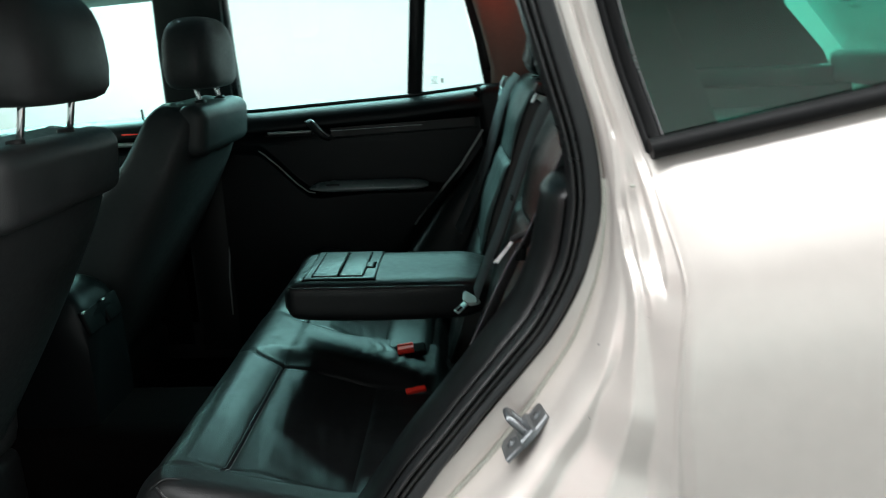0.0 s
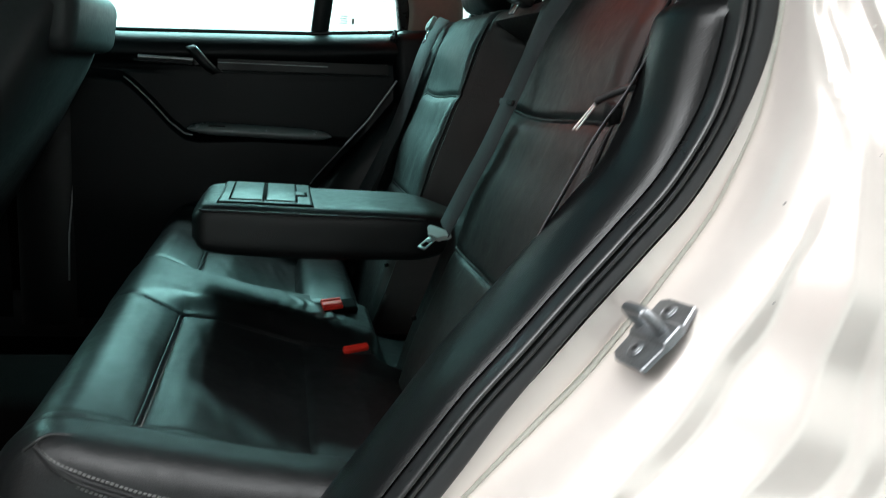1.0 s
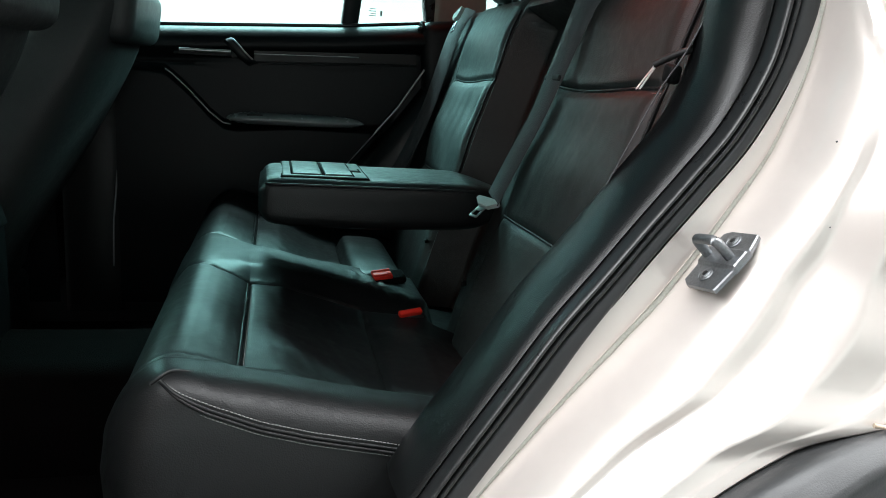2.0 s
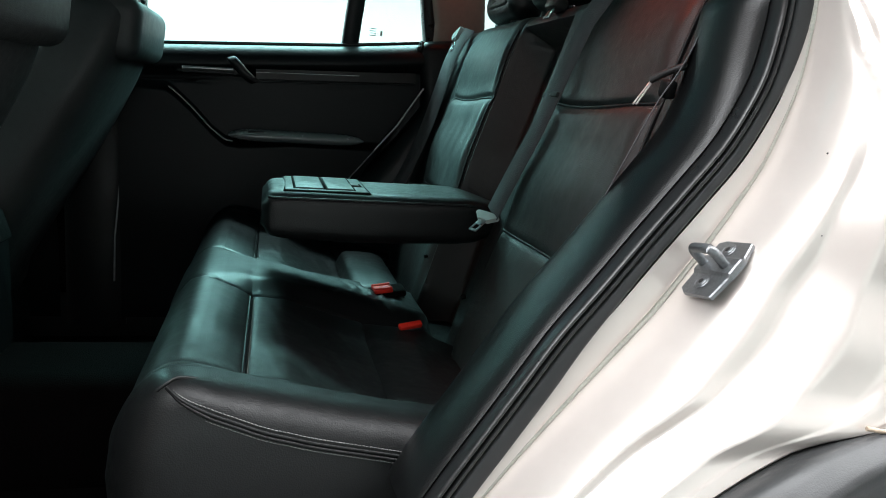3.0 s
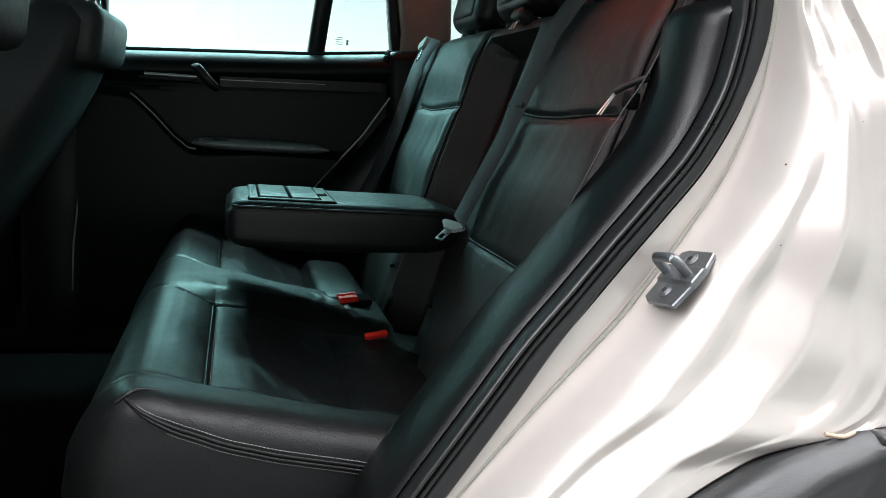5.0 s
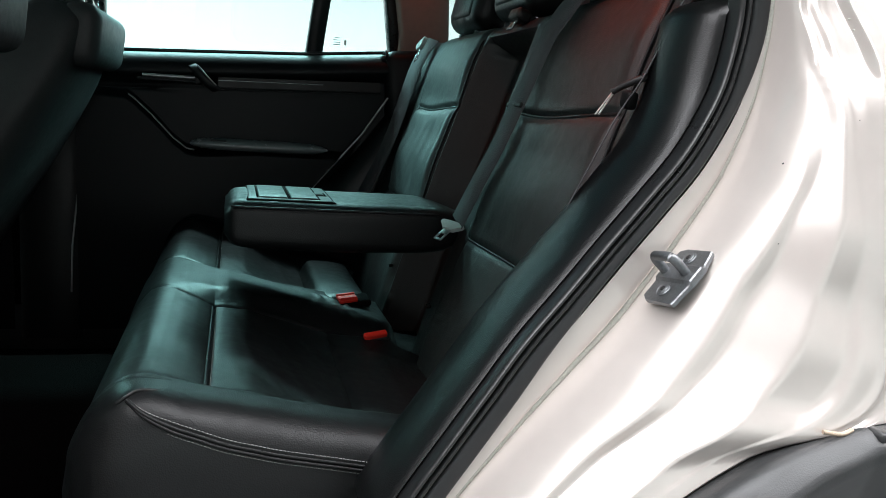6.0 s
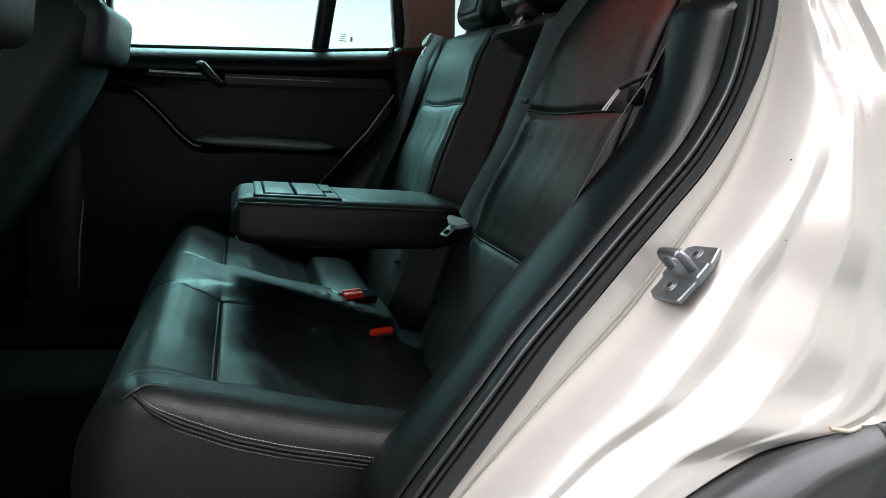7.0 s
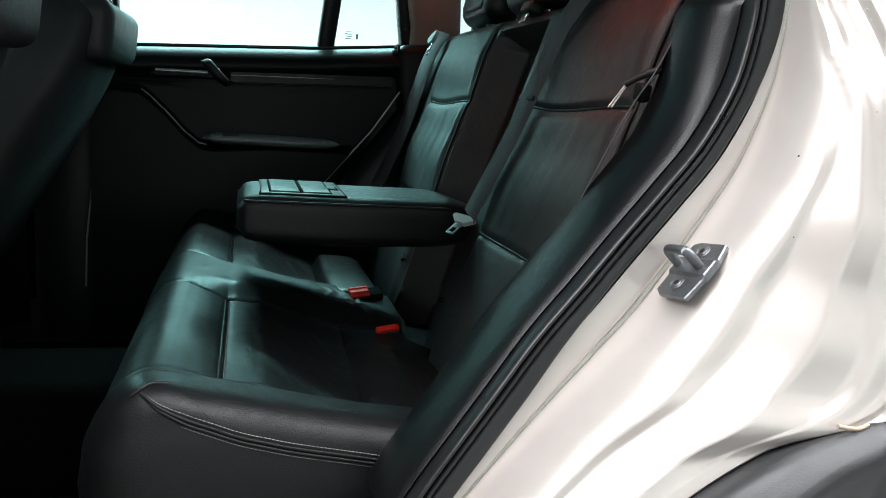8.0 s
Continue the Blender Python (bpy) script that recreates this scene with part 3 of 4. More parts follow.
# ---- rear bench ----
bench = thing("rear_seat", (-0.3, 0, 0.33), "black leather rear bench seat with its centre armrest folded down", "car seat")
TOP = ((-0.62, 0.690), (-0.60, 0.703), (-0.585, 0.713), (-0.565, 0.717), (-0.545, 0.7155), (-0.525, 0.7100), (-0.505, 0.7025), (-0.490, 0.6955), (-0.481, 0.6905), (-0.470, 0.6915), (-0.455, 0.6905), (-0.43, 0.689), (-0.40, 0.680), (-0.32, 0.654), (-0.285, 0.646), (-0.19, 0.637), (-0.165, 0.628), (-0.10, 0.600), (0.0, 0.58))
HALF = 0.668


def seat_front(y):
    a = max(0.0, abs(y) - (HALF - 0.10))
    return -0.628 + 0.10 - math.sqrt(max(0.0, 0.10 ** 2 - min(a, 0.0999) ** 2))


# the narrow raised centre place: its two edges (x, y) and its crest (x, z)
EDGE_NEAR = ((-0.63, -0.085), (-0.60, -0.110), (-0.575, -0.130), (-0.526, -0.163), (-0.47, -0.180), (-0.40, -0.187), (-0.10, -0.190))
EDGE_FAR = ((-0.63, 0.150), (-0.60, 0.128), (-0.54, 0.088), (-0.467, 0.045), (-0.38, 0.016), (-0.29, 0.028), (-0.20, 0.046), (0.0, 0.06))
CREST = ((-0.64, 0.690), (-0.60, 0.708), (-0.57, 0.7185), (-0.53, 0.7165), (-0.47, 0.708), (-0.38, 0.692), (-0.30, 0.674), (-0.20, 0.652), (-0.172, 0.643), (-0.152, 0.585), (-0.08, 0.57), (0.0, 0.56))


def seat_top(x, y):
    z = lerp_table(TOP, x)
    a = abs(y)
    edge_n, edge_f = lerp_table(EDGE_NEAR, x), lerp_table(EDGE_FAR, x)
    inset = smooth(-0.485, -0.455, x)
    sunk = smooth(-0.455, -0.36, x)
    # hollow outer places with a raised rear pad
    place = smooth(edge_n - 0.005, edge_n - 0.07, y) * smooth(0.60, 0.50, a) if y < 0 else smooth(edge_f + 0.005, edge_f + 0.05, y) * smooth(0.60, 0.50, a)
    z -= place * sunk * 0.012
    z += place * 0.006 * smooth(-0.300, -0.282, x) * smooth(-0.19, -0.22, x)
    z -= 0.05 * smooth(-0.180, -0.158, x) * smooth(-0.21, -0.19, y) * smooth(0.50, 0.46, y)
    # the raised centre place
    wide = 0.060 - 0.020 * smooth(-0.50, -0.56, x)
    mid = smooth(edge_n - 0.001, edge_n + wide, y) * smooth(edge_f + 0.001, edge_f - 0.034, y)
    z += (max(z, lerp_table(CREST, x) + 0.004 * inset) - z) * mid
    # the outer rolls run on without the cross seam's valley
    plain = lerp_table(((-0.62, 0.690), (-0.60, 0.703), (-0.565, 0.714), (-0.52, 0.708), (-0.46, 0.696), (-0.40, 0.684), (-0.32, 0.668), (-0.24, 0.656), (-0.16, 0.645), (0.0, 0.62)), x)
    roll = smooth(0.548, 0.592, a)
    z += (plain + 0.010 - z) * roll
    # seams
    cross = abs(x + 0.481)
    off = smooth(edge_n + 0.002, edge_n - 0.004, y) + smooth(edge_f - 0.002, edge_f + 0.004, y)
    z -= 0.0048 * groove(cross, 0.0024) * smooth(0.585, 0.56, a) * off
    z -= 0.0050 * groove(y - edge_n, 0.0032)
    z -= 0.0030 * groove(y - edge_f, 0.0030)
    z -= 0.0035 * groove(x + 0.295, 0.004) * smooth(0.60, 0.56, a) * off
    z -= 0.0040 * groove(a - 0.578, 0.005) * smooth(-0.60, -0.56, x)
    # gathered folds by the buckles, soft creases elsewhere
    fold = smooth(-0.40, -0.31, x) * smooth(-0.165, -0.20, x) * smooth(edge_n + 0.012, edge_n + 0.05, y) * smooth(edge_f - 0.01, edge_f - 0.06, y)
    z += fold * 0.0019 * (0.5 + 1.1 * noise.noise(Vector((x * 22, y * 16, 3.7)))) * math.sin(x * 235 + 1.6 * math.sin(y * 27) + y * 34 + 3.4 * noise.noise(Vector((x * 30, y * 30, 0.7))))
    crease = place * smooth(-0.47, -0.43, x) * smooth(-0.29, -0.33, x)
    z += crease * 0.0014 * noise.noise(Vector((x * 75 + y * 14, y * 12, 6.1)))
    z += 0.0020 * noise.noise(Vector((x * 9, y * 9, 1.7))) + 0.0006 * noise.noise(Vector((x * 34, y * 34, 4.2)))
    return z


def drop(d, r):
    d = max(0.0, min(d, r))
    return r - math.sqrt(max(0.0, r * r - (r - d) ** 2))


def bench_point(x, y):
    z = seat_top(x, y)
    z -= 0.95 * drop(x - seat_front(y), 0.085)
    z -= drop(HALF - abs(y), 0.05)
    return Vector((x, y, z))


inner = np.linspace(-HALF + 0.055, HALF - 0.055, 300)
ys = np.concatenate([-HALF + 0.05 * (1 - np.cos(np.linspace(0, math.pi / 2, 9))), inner, HALF - 0.05 * (1 - np.cos(np.linspace(math.pi / 2, 0, 9)))])
rows = []
for y in ys:
    x0 = seat_front(y)
    fine = -0.481 + np.array((-0.012, -0.009, -0.0065, -0.0045, -0.003, -0.002, -0.001, 0, 0.001, 0.002, 0.003, 0.0045, 0.0065, 0.009, 0.012))
    xs = np.concatenate([x0 + 0.085 * (1 - np.cos(np.linspace(0, math.pi / 2, 14))), np.linspace(x0 + 0.088, -0.495, 14) if x0 < -0.59 else np.linspace(min(x0 + 0.088, -0.4955), -0.495, 14), fine, np.linspace(-0.465, -0.03, 88)])
    row = [bench_point(float(x), float(y)) for x in xs]
    rim = row[0]
    face = [Vector((rim.x - 0.004, y, rim.z - 0.03)), Vector((rim.x, y, rim.z - 0.08)), Vector((rim.x + 0.02, y, 0.52)), Vector((rim.x + 0.05, y, 0.40)), Vector((rim.x + 0.05, y, 0.335))]
    rows.append(face[::-1] + row)
for flip in (0, -1):
    edge = rows[flip]
    s = -1 if flip == 0 else 1
    for k, (dy, z) in enumerate(((0.003, None), (0.002, 0.56), (-0.01, 0.46), (-0.02, 0.335))):
        extra = [Vector((p.x, s * (HALF + dy), p.z - 0.02 if z is None else min(p.z, z + (p.z - 0.64) * 0.3))) for p in edge]
        rows = [extra] + rows if flip == 0 else rows + [extra]
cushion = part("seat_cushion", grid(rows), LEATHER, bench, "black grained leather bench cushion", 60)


def on_cushion(points, n=60, lift=0.0003):
    return [bench_point(float(x), float(y)) + Vector((0, 0, lift)) for x, y in spline(points, n)]


for a, b in ((-0.575, -0.186), (0.06, 0.575)):
    part("stitching", stitches(on_cushion([(-0.4775, a), (-0.4775, (a + b) / 2), (-0.4775, b)], lift=0.0005)), THREAD, cushion)
    part("seam_piping", tube(on_cushion([(-0.4835, a), (-0.4835, (a + b) / 2), (-0.4835, b)], 90, 0.0012), 0.0017, 6), LEATHER, cushion)
for edge in (EDGE_NEAR, EDGE_FAR):
    part("seam_piping", tube(on_cushion([(x, y) for x, y in edge if -0.61 < x < -0.15], 80), 0.0016, 6), LEATHER, cushion)

# twin-stitched piping round the outer rolls
for s in (-1, 1):
    line = [(-0.5585, 0.6325, 0.7120), (-0.5395, 0.6490, 0.7015), (-0.5128, 0.6592, 0.6905), (-0.4846, 0.6640, 0.6812), (-0.4560, 0.6660, 0.6710), (-0.4270, 0.6668, 0.6635), (-0.3975, 0.6670, 0.6562), (-0.3364, 0.6672, 0.6445), (-0.2770, 0.6673, 0.6330), (-0.20, 0.6673, 0.621)]
    pts = spline([(x, s * y, z) for x, y, z in line], 110)
    lift = np.array([min(1.0, 0.25 + i / 22) for i in range(110)])[:, None]
    side = lambda dx, dy, dz: pts + lift * np.array((dx, s * dy, dz))
    part("edge_piping", tube(side(0, 0.0016, -0.0022), 0.0021, 8), LEATHER, cushion)
    part("edge_piping", tube(side(0, 0.0006, 0.0024), 0.0021, 8), LEATHER, cushion)
    part("stitching", stitches(side(0.001, -0.0018, 0.0064), r=0.0006), THREAD, cushion)
    part("stitching", stitches(side(-0.001, 0.0016, -0.0064), r=0.0006), THREAD, cushion)
    fold = spline([(x, s * y, z + 0.0008) for x, y, z in ((-0.5690, 0.6292, 0.7065), (-0.5601, 0.6279, 0.7130), (-0.5525, 0.6233, 0.7167), (-0.5431, 0.6215, 0.7180), (-0.5260, 0.6195, 0.7150))], 30)
    part("end_fold", tube(fold, 0.0024, 8), LEATHER, cushion)


# back rest: a sheet leaning back, hollow in the middle where the armrest came from
def back_x(z):
    return (z - 1.048) * 0.305 if z < 1.15 else 0.031 + (z - 1.15) * 0.36


def back_point(y, z):
    x = back_x(z)
    place = smooth(0.215, 0.25, -y) * smooth(0.60, 0.56, -y) if y < 0 else smooth(0.115, 0.15, y) * smooth(0.50, 0.46, y)
    side = smooth(0.585, 0.64, abs(y))
    # cushions of the outer places
    x -= 0.016 * place * (0.4 + 0.6 * math.sin(math.pi * smooth(0.80, 1.05, z))) if z < 1.05 else 0.014 * place * math.sin(math.pi * (0.15 + 0.7 * smooth(1.05, 1.22, z)))
    x -= side * 0.012
    x -= 0.005 * place * groove(z - 1.018, 0.030)
    # lower pad
    pad = smooth(0.832, 0.795, z)
    x -= pad * (0.004 + 0.006 * math.sin(math.pi * smooth(0.56, 0.82, z))) * (place * 0.75 + 0.25)
    x += 0.006 * groove(z - 0.828, 0.005) * place
    x += 0.009 * groove(z - 1.048 + 0.02 * math.sin(math.pi * smooth(0.1, 0.6, abs(y))) * 0.5, 0.006) * place
    edge_a = abs(y + 0.228) if y < 0 else abs(y - 0.130)
    edge_b = abs(y + 0.588) if y < 0 else abs(y - 0.475)
    x += 0.008 * (groove(edge_a, 0.006) + groove(edge_b, 0.006)) * smooth(0.6, 0.7, z)
    # armrest recess
    hole = smooth(-0.165, -0.155, y) * smooth(0.115, 0.105, y) * smooth(1.200, 1.150, z)
    x += 0.085 * hole
    x += 0.0035 * noise.noise(Vector((y * 9, z * 7, 9.1))) + 0.0022 * place * noise.noise(Vector((y * 26 + z * 6, z * 5, 2.0))) * smooth(1.05, 1.0, z) * smooth(0.83, 0.88, z)
    return Vector((x, y, z))


rows = []
for y in np.linspace(-0.66, 0.66, 230):
    y = float(y)
    row = [back_point(y, float(z)) for z in np.linspace(0.56, 1.195, 120)]
    p = row[-1]
    end = drop(0.66 - abs(y), 0.05) * 0.6
    for v in row:
        v.x += end
    crown = [p + Vector((0.030 * (1 - math.cos(a)) + 0.012 * math.sin(a), 0, 0.026 * math.sin(a))) for a in np.linspace(0.2, math.pi / 2, 6)]
    rows.append(row + crown + [crown[-1] + Vector((0.05, 0, 0)), crown[-1] + Vector((0.085, 0, -0.02)), crown[-1] + Vector((0.07, 0, -0.5))])
backrest = part("backrest", grid(rows), LIT_LEATHER_WORN, bench, "black leather rear backrest with soft creases", 60)
for ya, yb in ((-0.585, -0.232), (0.134, 0.470)):
    line = [back_point(float(y), 1.048 - 0.01 * math.sin(math.pi * smooth(0.1, 0.6, abs(float(y))))) + Vector((-0.004, 0, 0)) for y in np.linspace(ya, yb, 40)]
    part("seam_piping", tube([p + Vector((0.002, 0, 0)) for p in line], 0.0022, 6), LEATHER, backrest)
    part("stitching", stitches([p + Vector((-0.003, 0, -0.006)) for p in line]), THREAD, backrest)
for ya, yb in ((-0.578, -0.236), (0.138, 0.466)):
    part("seam_piping", tube([back_point(float(y), 0.8275) + Vector((-0.004, 0, 0)) for y in np.linspace(ya, yb, 40)], 0.0020, 8), LEATHER, backrest)
for y in (-0.230, -0.587, 0.132, 0.473):
    part("seam_piping", tube([back_point(y, float(z)) + Vector((-0.005, 0, 0)) for z in np.linspace(0.83, 1.19, 50)], 0.0024, 6), LEATHER, backrest)

# raised panel at the back of the centre place, beside the buckle
rows = []
for y in list(np.linspace(-0.075, -0.035, 6)) + list(np.linspace(-0.02, 0.27, 26)) + list(np.linspace(0.28, 0.312, 6)):
    end = smooth(-0.075, -0.03, y) * smooth(0.316, 0.285, y)
    row = []
    for x, h in ((-0.303, 0.0), (-0.299, 0.40), (-0.294, 0.72), (-0.287, 0.92), (-0.275, 1.0), (-0.26, 1.02), (-0.245, 1.03), (-0.23, 1.03), (-0.215, 1.0), (-0.204, 0.93), (-0.197, 0.78), (-0.192, 0.5), (-0.189, 0.0)):
        crease = 0.0016 * noise.noise(Vector((x * 9, y * 60, 1.7))) * smooth(0.04, 0.14, y)
        row.append((x, float(y), 0.635 + (0.040 - 0.08 * (x + 0.29)) * h * (0.45 + 0.55 * end) + crease * h))
    rows.append(row)
part("centre_panel", grid(rows), LEATHER, cushion, "raised leather panel behind the centre place")

# head restraints of the bench
for y in (-0.375, 0.015, 0.345):
    rest = part("headrest", rbox((0.108, y, 1.306), (0.095, 0.235, 0.166), 0.038, 5, (0, 12, 0)), LEATHER, bench, "black leather rear headrest")
    part("face_panel", rbox((0.072, y, 1.312), (0.03, 0.17, 0.12), 0.014, 3, (0, 12, 0)), LEATHER, rest)
    for dy in (-0.06, 0.06):
        part("post", cyl((0.085, y + dy, 1.20), (0.100, y + dy, 1.27), 0.006, 12), CHROME, rest, "chrome headrest post")
        part("collar", cyl((0.078, y + dy, 1.205), (0.082, y + dy, 1.224), 0.012, 14), HARD, rest)

# folding armrest
ARM_Y = -0.062
arm_sections = ((-0.464, 0.800, 0.856, 0.106), (-0.470, 0.806, 0.850, 0.100), (-0.44, 0.785, 0.868, 0.116), (-0.30, 0.780, 0.868, 0.118), (-0.16, 0.783, 0.868, 0.119), (-0.11, 0.786, 0.867, 0.117), (-0.075, 0.796, 0.860, 0.110), (-0.03, 0.82, 0.845, 0.098))
rings = []
for x, z0, z1, w in spline([arm_sections[1]] + [arm_sections[0]] + list(arm_sections[2:]), 44):
    c, h, r = (z0 + z1) / 2, (z1 - z0) / 2, 0.02
    ring = []
    for k in range(40):
        a = k * math.tau / 40
        n = 7.0
        cy, sz = math.cos(a), math.sin(a)
        q = (abs(cy) ** n + abs(sz) ** n) ** (-1 / n)
        ring.append((x, ARM_Y + w * q * cy, c + h * q * sz * (1 if sz < 0 else 1.0)))
    rings.append(ring)
arm = part("centre_armrest", loft(rings), LEATHER, bench, "black leather folded-down centre armrest")
for w in (-0.1170, 0.1170):
    part("seam_piping", tube([(x, ARM_Y + w * (0.93 if x < -0.45 else 1.0), 0.857) for x in np.linspace(-0.458, -0.11, 40)], 0.0022, 6), LEATHER, arm)
part("lid_gap", rbox((-0.361, ARM_Y + 0.005, 0.8655), (0.1485, 0.2025, 0.0058), 0.0028, 3), CARPET, arm, "dark gap round the lid")
lid = part("cup_holder_lid", rbox((-0.361, ARM_Y + 0.005, 0.8638), (0.145, 0.199, 0.012), 0.005, 3), PAD, arm, "grained grey cup holder lid")
part("lid_well", rbox((-0.3650, ARM_Y + 0.005, 0.8690), (0.108, 0.180, 0.0020), 0.0008, 1), CARPET, lid, "dark gap round the lid panels")
for x, w in ((-0.3910, 0.048), (-0.3380, 0.046)):
    part("lid_panel", rbox((x, ARM_Y + 0.005, 0.8697), (w, 0.172, 0.0046), 0.0018, 3), PAD, lid, "grey lid panel")
part("latch_recess", rbox((-0.3060, ARM_Y - 0.006, 0.8695), (0.022, 0.044, 0.0016), 0.0006, 1), CARPET, lid)
part("lid_latch", rbox((-0.3075, ARM_Y - 0.006, 0.8705), (0.015, 0.034, 0.0040), 0.0018, 3), PAD, lid)

# fixing screws low on the back rest
for y in (-0.20, 0.135):
    part("screw_cover", cyl((-0.118, y, 0.70), (-0.126, y, 0.698), 0.004, 14), MATTE, bench)


# ---- belts ----
def belt_strap(name, label, pts, side, width=0.047):
    t = thing(name, pts[-1], label, "seat belt")
    part("webbing", ribbon([Vector(p) for p in spline(pts, 40)], side, width, 0.0016), WEB, t)
    return t


middle = belt_strap("seat_belt", "black centre seat belt hanging across the backrest to a steel tongue",
                    [(0.056, -0.372, 1.242), (0.031, -0.342, 1.214), (0.015, -0.310, 1.178), (0.001, -0.298, 1.136), (-0.027, -0.284, 1.048), (-0.047, -0.272, 0.986), (-0.067, -0.254, 0.928), (-0.090, -0.226, 0.853)], (0.22, -0.97, 0.1), 0.046)
TY, TZ = Vector((0.518, -0.818, -0.074)).normalized(), Vector((0.720, 0.423, 0.538)).normalized()
TM = Matrix.Translation((-0.100, -0.226, 0.846)) @ Matrix((TY.cross(TZ), TY, TZ)).transposed().to_4x4() @ Matrix.Scale(0.78, 4)


def tongue(parent, m, head, metal):
    """A belt tongue: a waisted head with a slot for the webbing over a steel blade with a window."""
    rings = [[m @ Vector((x, s * w, z)) for x, s in ((-0.005, -1), (0.005, -1), (0.006, 0), (0.005, 1), (-0.005, 1), (-0.006, 0))] for w, z in ((0.027, 0.011), (0.031, 0.008), (0.030, 0.001), (0.021, -0.006), (0.014, -0.013))]
    part("tongue_head", loft(rings), head, parent, "grey belt tongue head")
    bm = rbox((0, -0.0085, -0.030), (0.0030, 0.0045, 0.036), 0.0010, 2)
    for c, size in (((0, 0.0085, -0.030), (0.0030, 0.0045, 0.036)), ((0, 0, -0.046), (0.0030, 0.0200, 0.006)), ((0, 0, -0.021), (0.0030, 0.0200, 0.014))):
        rbox(c, size, 0.0010, 2, bm=bm)
    bmesh.ops.transform(bm, matrix=m, verts=bm.verts)
    part("tongue_blade", bm, metal, parent, "steel tongue blade with a window")


tongue(middle, TM, PALE, ALU)
part("belt_guide", rbox((-0.024, -0.272, 1.055), (0.006, 0.064, 0.009), 0.002, 2, (0, 15, 0)), HARD, middle)

outer = belt_strap("seat_belt", "black outer seat belt hanging beside the seat with a steel tongue",
                   [(0.040, -0.672, 1.235), (0.017, -0.662, 1.176), (-0.021, -0.660, 1.088), (-0.045, -0.658, 1.046), (-0.072, -0.655, 0.985), (-0.099, -0.652, 0.920), (-0.128, -0.640, 0.820)], (0.45, 0.89, -0.05), 0.044)
part("tongue_bar", tube([(-0.044, -0.636, 1.072), (-0.036, -0.645, 1.079), (-0.028, -0.658, 1.085), (-0.018, -0.668, 1.090)], 0.0042, 10), HARD, outer, "black belt tongue grip")
for dx in (0.0, 0.0038):
    part("tongue_blade", tube([(-0.069 + dx, -0.650, 1.0445), (-0.043 + dx * 0.6, -0.636, 1.072)], 0.0012, 8), ALU, outer, "bright steel tongue blade")
part("stop_button", rbox((-0.036, -0.662, 1.063), (0.014, 0.020, 0.020), 0.004, 2, (10, 0, 0)), MATTE, outer)

far_belt = belt_strap("seat_belt", "black outer seat belt lying down the far side of the backrest",
                      [(0.045, 0.560, 1.222), (0.022, 0.560, 1.192), (0.002, 0.565, 1.145), (-0.012, 0.565, 1.100), (-0.032, 0.565, 1.030), (-0.052, 0.565, 0.964), (-0.083, 0.560, 0.885), (-0.130, 0.560, 0.780)], (-0.35, 0.92, 0.1), 0.056)
tongue(far_belt, pose(0.004, 0.528, 1.203, -18, 20, 0) @ Matrix.Scale(1.0, 4), PALE, CHROME)

loop = thing("belt_holder", (0.055, -0.06, 1.20), "black belt holder with a steel tongue atop the backrest", "belt holder")
part("holder", rbox((0.050, -0.060, 1.222), (0.03, 0.05, 0.022), 0.007, 3, (0, 20, 0)), HARD, loop)
part("blade", rbox((0.036, -0.060, 1.205), (0.004, 0.030, 0.022), 0.001, 2, (0, 30, 0)), CHROME, loop)


def buckle(c, turn, label):
    t = thing("belt_buckle", c, label, "belt buckle", "belt buckles on the bench")
    m = pose(*c, *turn)
    for name, off, size, mat_, r in (("housing", (0.006, 0, 0.002), (0.072, 0.040, 0.014), CARPET, 0.006), ("button", (-0.002, 0, 0.010), (0.036, 0.034, 0.009), RED, 0.003),
                                     ("button_rib", (-0.002, -0.009, 0.0150), (0.034, 0.006, 0.003), RED, 0.0012), ("button_rib", (-0.002, 0.009, 0.0150), (0.034, 0.006, 0.003), RED, 0.0012)):
        bm = rbox(off, size, r, 3)
        bmesh.ops.transform(bm, matrix=m, verts=bm.verts)
        part(name, bm, mat_, t, "red release button" if name == "button" else "")
    return t


buckle((-0.240, -0.052, 0.664), (10, -7, 6), "black belt buckle with a red release button in the cushion")
two = thing("belt_buckle", (-0.205, -0.172, 0.642), "belt buckle with a bright red button beside the centre place", "belt buckle", "belt buckles on the bench")
part("button", rbox((-0.2125, -0.200, 0.6462), (0.042, 0.012, 0.0105), 0.003, 3, (25, -6, 12)), RED, two, "red release button")
part("housing", rbox((-0.2085, -0.196, 0.6365), (0.044, 0.014, 0.016), 0.005, 3, (25, -6, 12)), HARD, two)

# ---- striker on the jamb ----
striker = thing("door_striker", (-0.04, -0.823, 0.90), "zinc steel door striker with two screws on the painted jamb", "door striker")
SU = Vector((0.6747, 0.1560, 0.7214)).normalized()
SR = Vector((0.0798, -0.9876, 0.1353))
SR = (SR - SU * SR.dot(SU)).normalized()
SN = SR.cross(SU).normalized()
SC = Vector((-0.0415, -0.8062, 0.8932)) + SN * 0.0030 + SU * 0.0022 + SR * 0.0030


def s_pt(a, b, c):
    return SC + (SR * a + SU * b + SN * c) * 0.94


def plate_height(b):
    """The plate steps up to a ridge across its middle."""
    return 0.0035 * smooth(0.0135, 0.0095, abs(b))


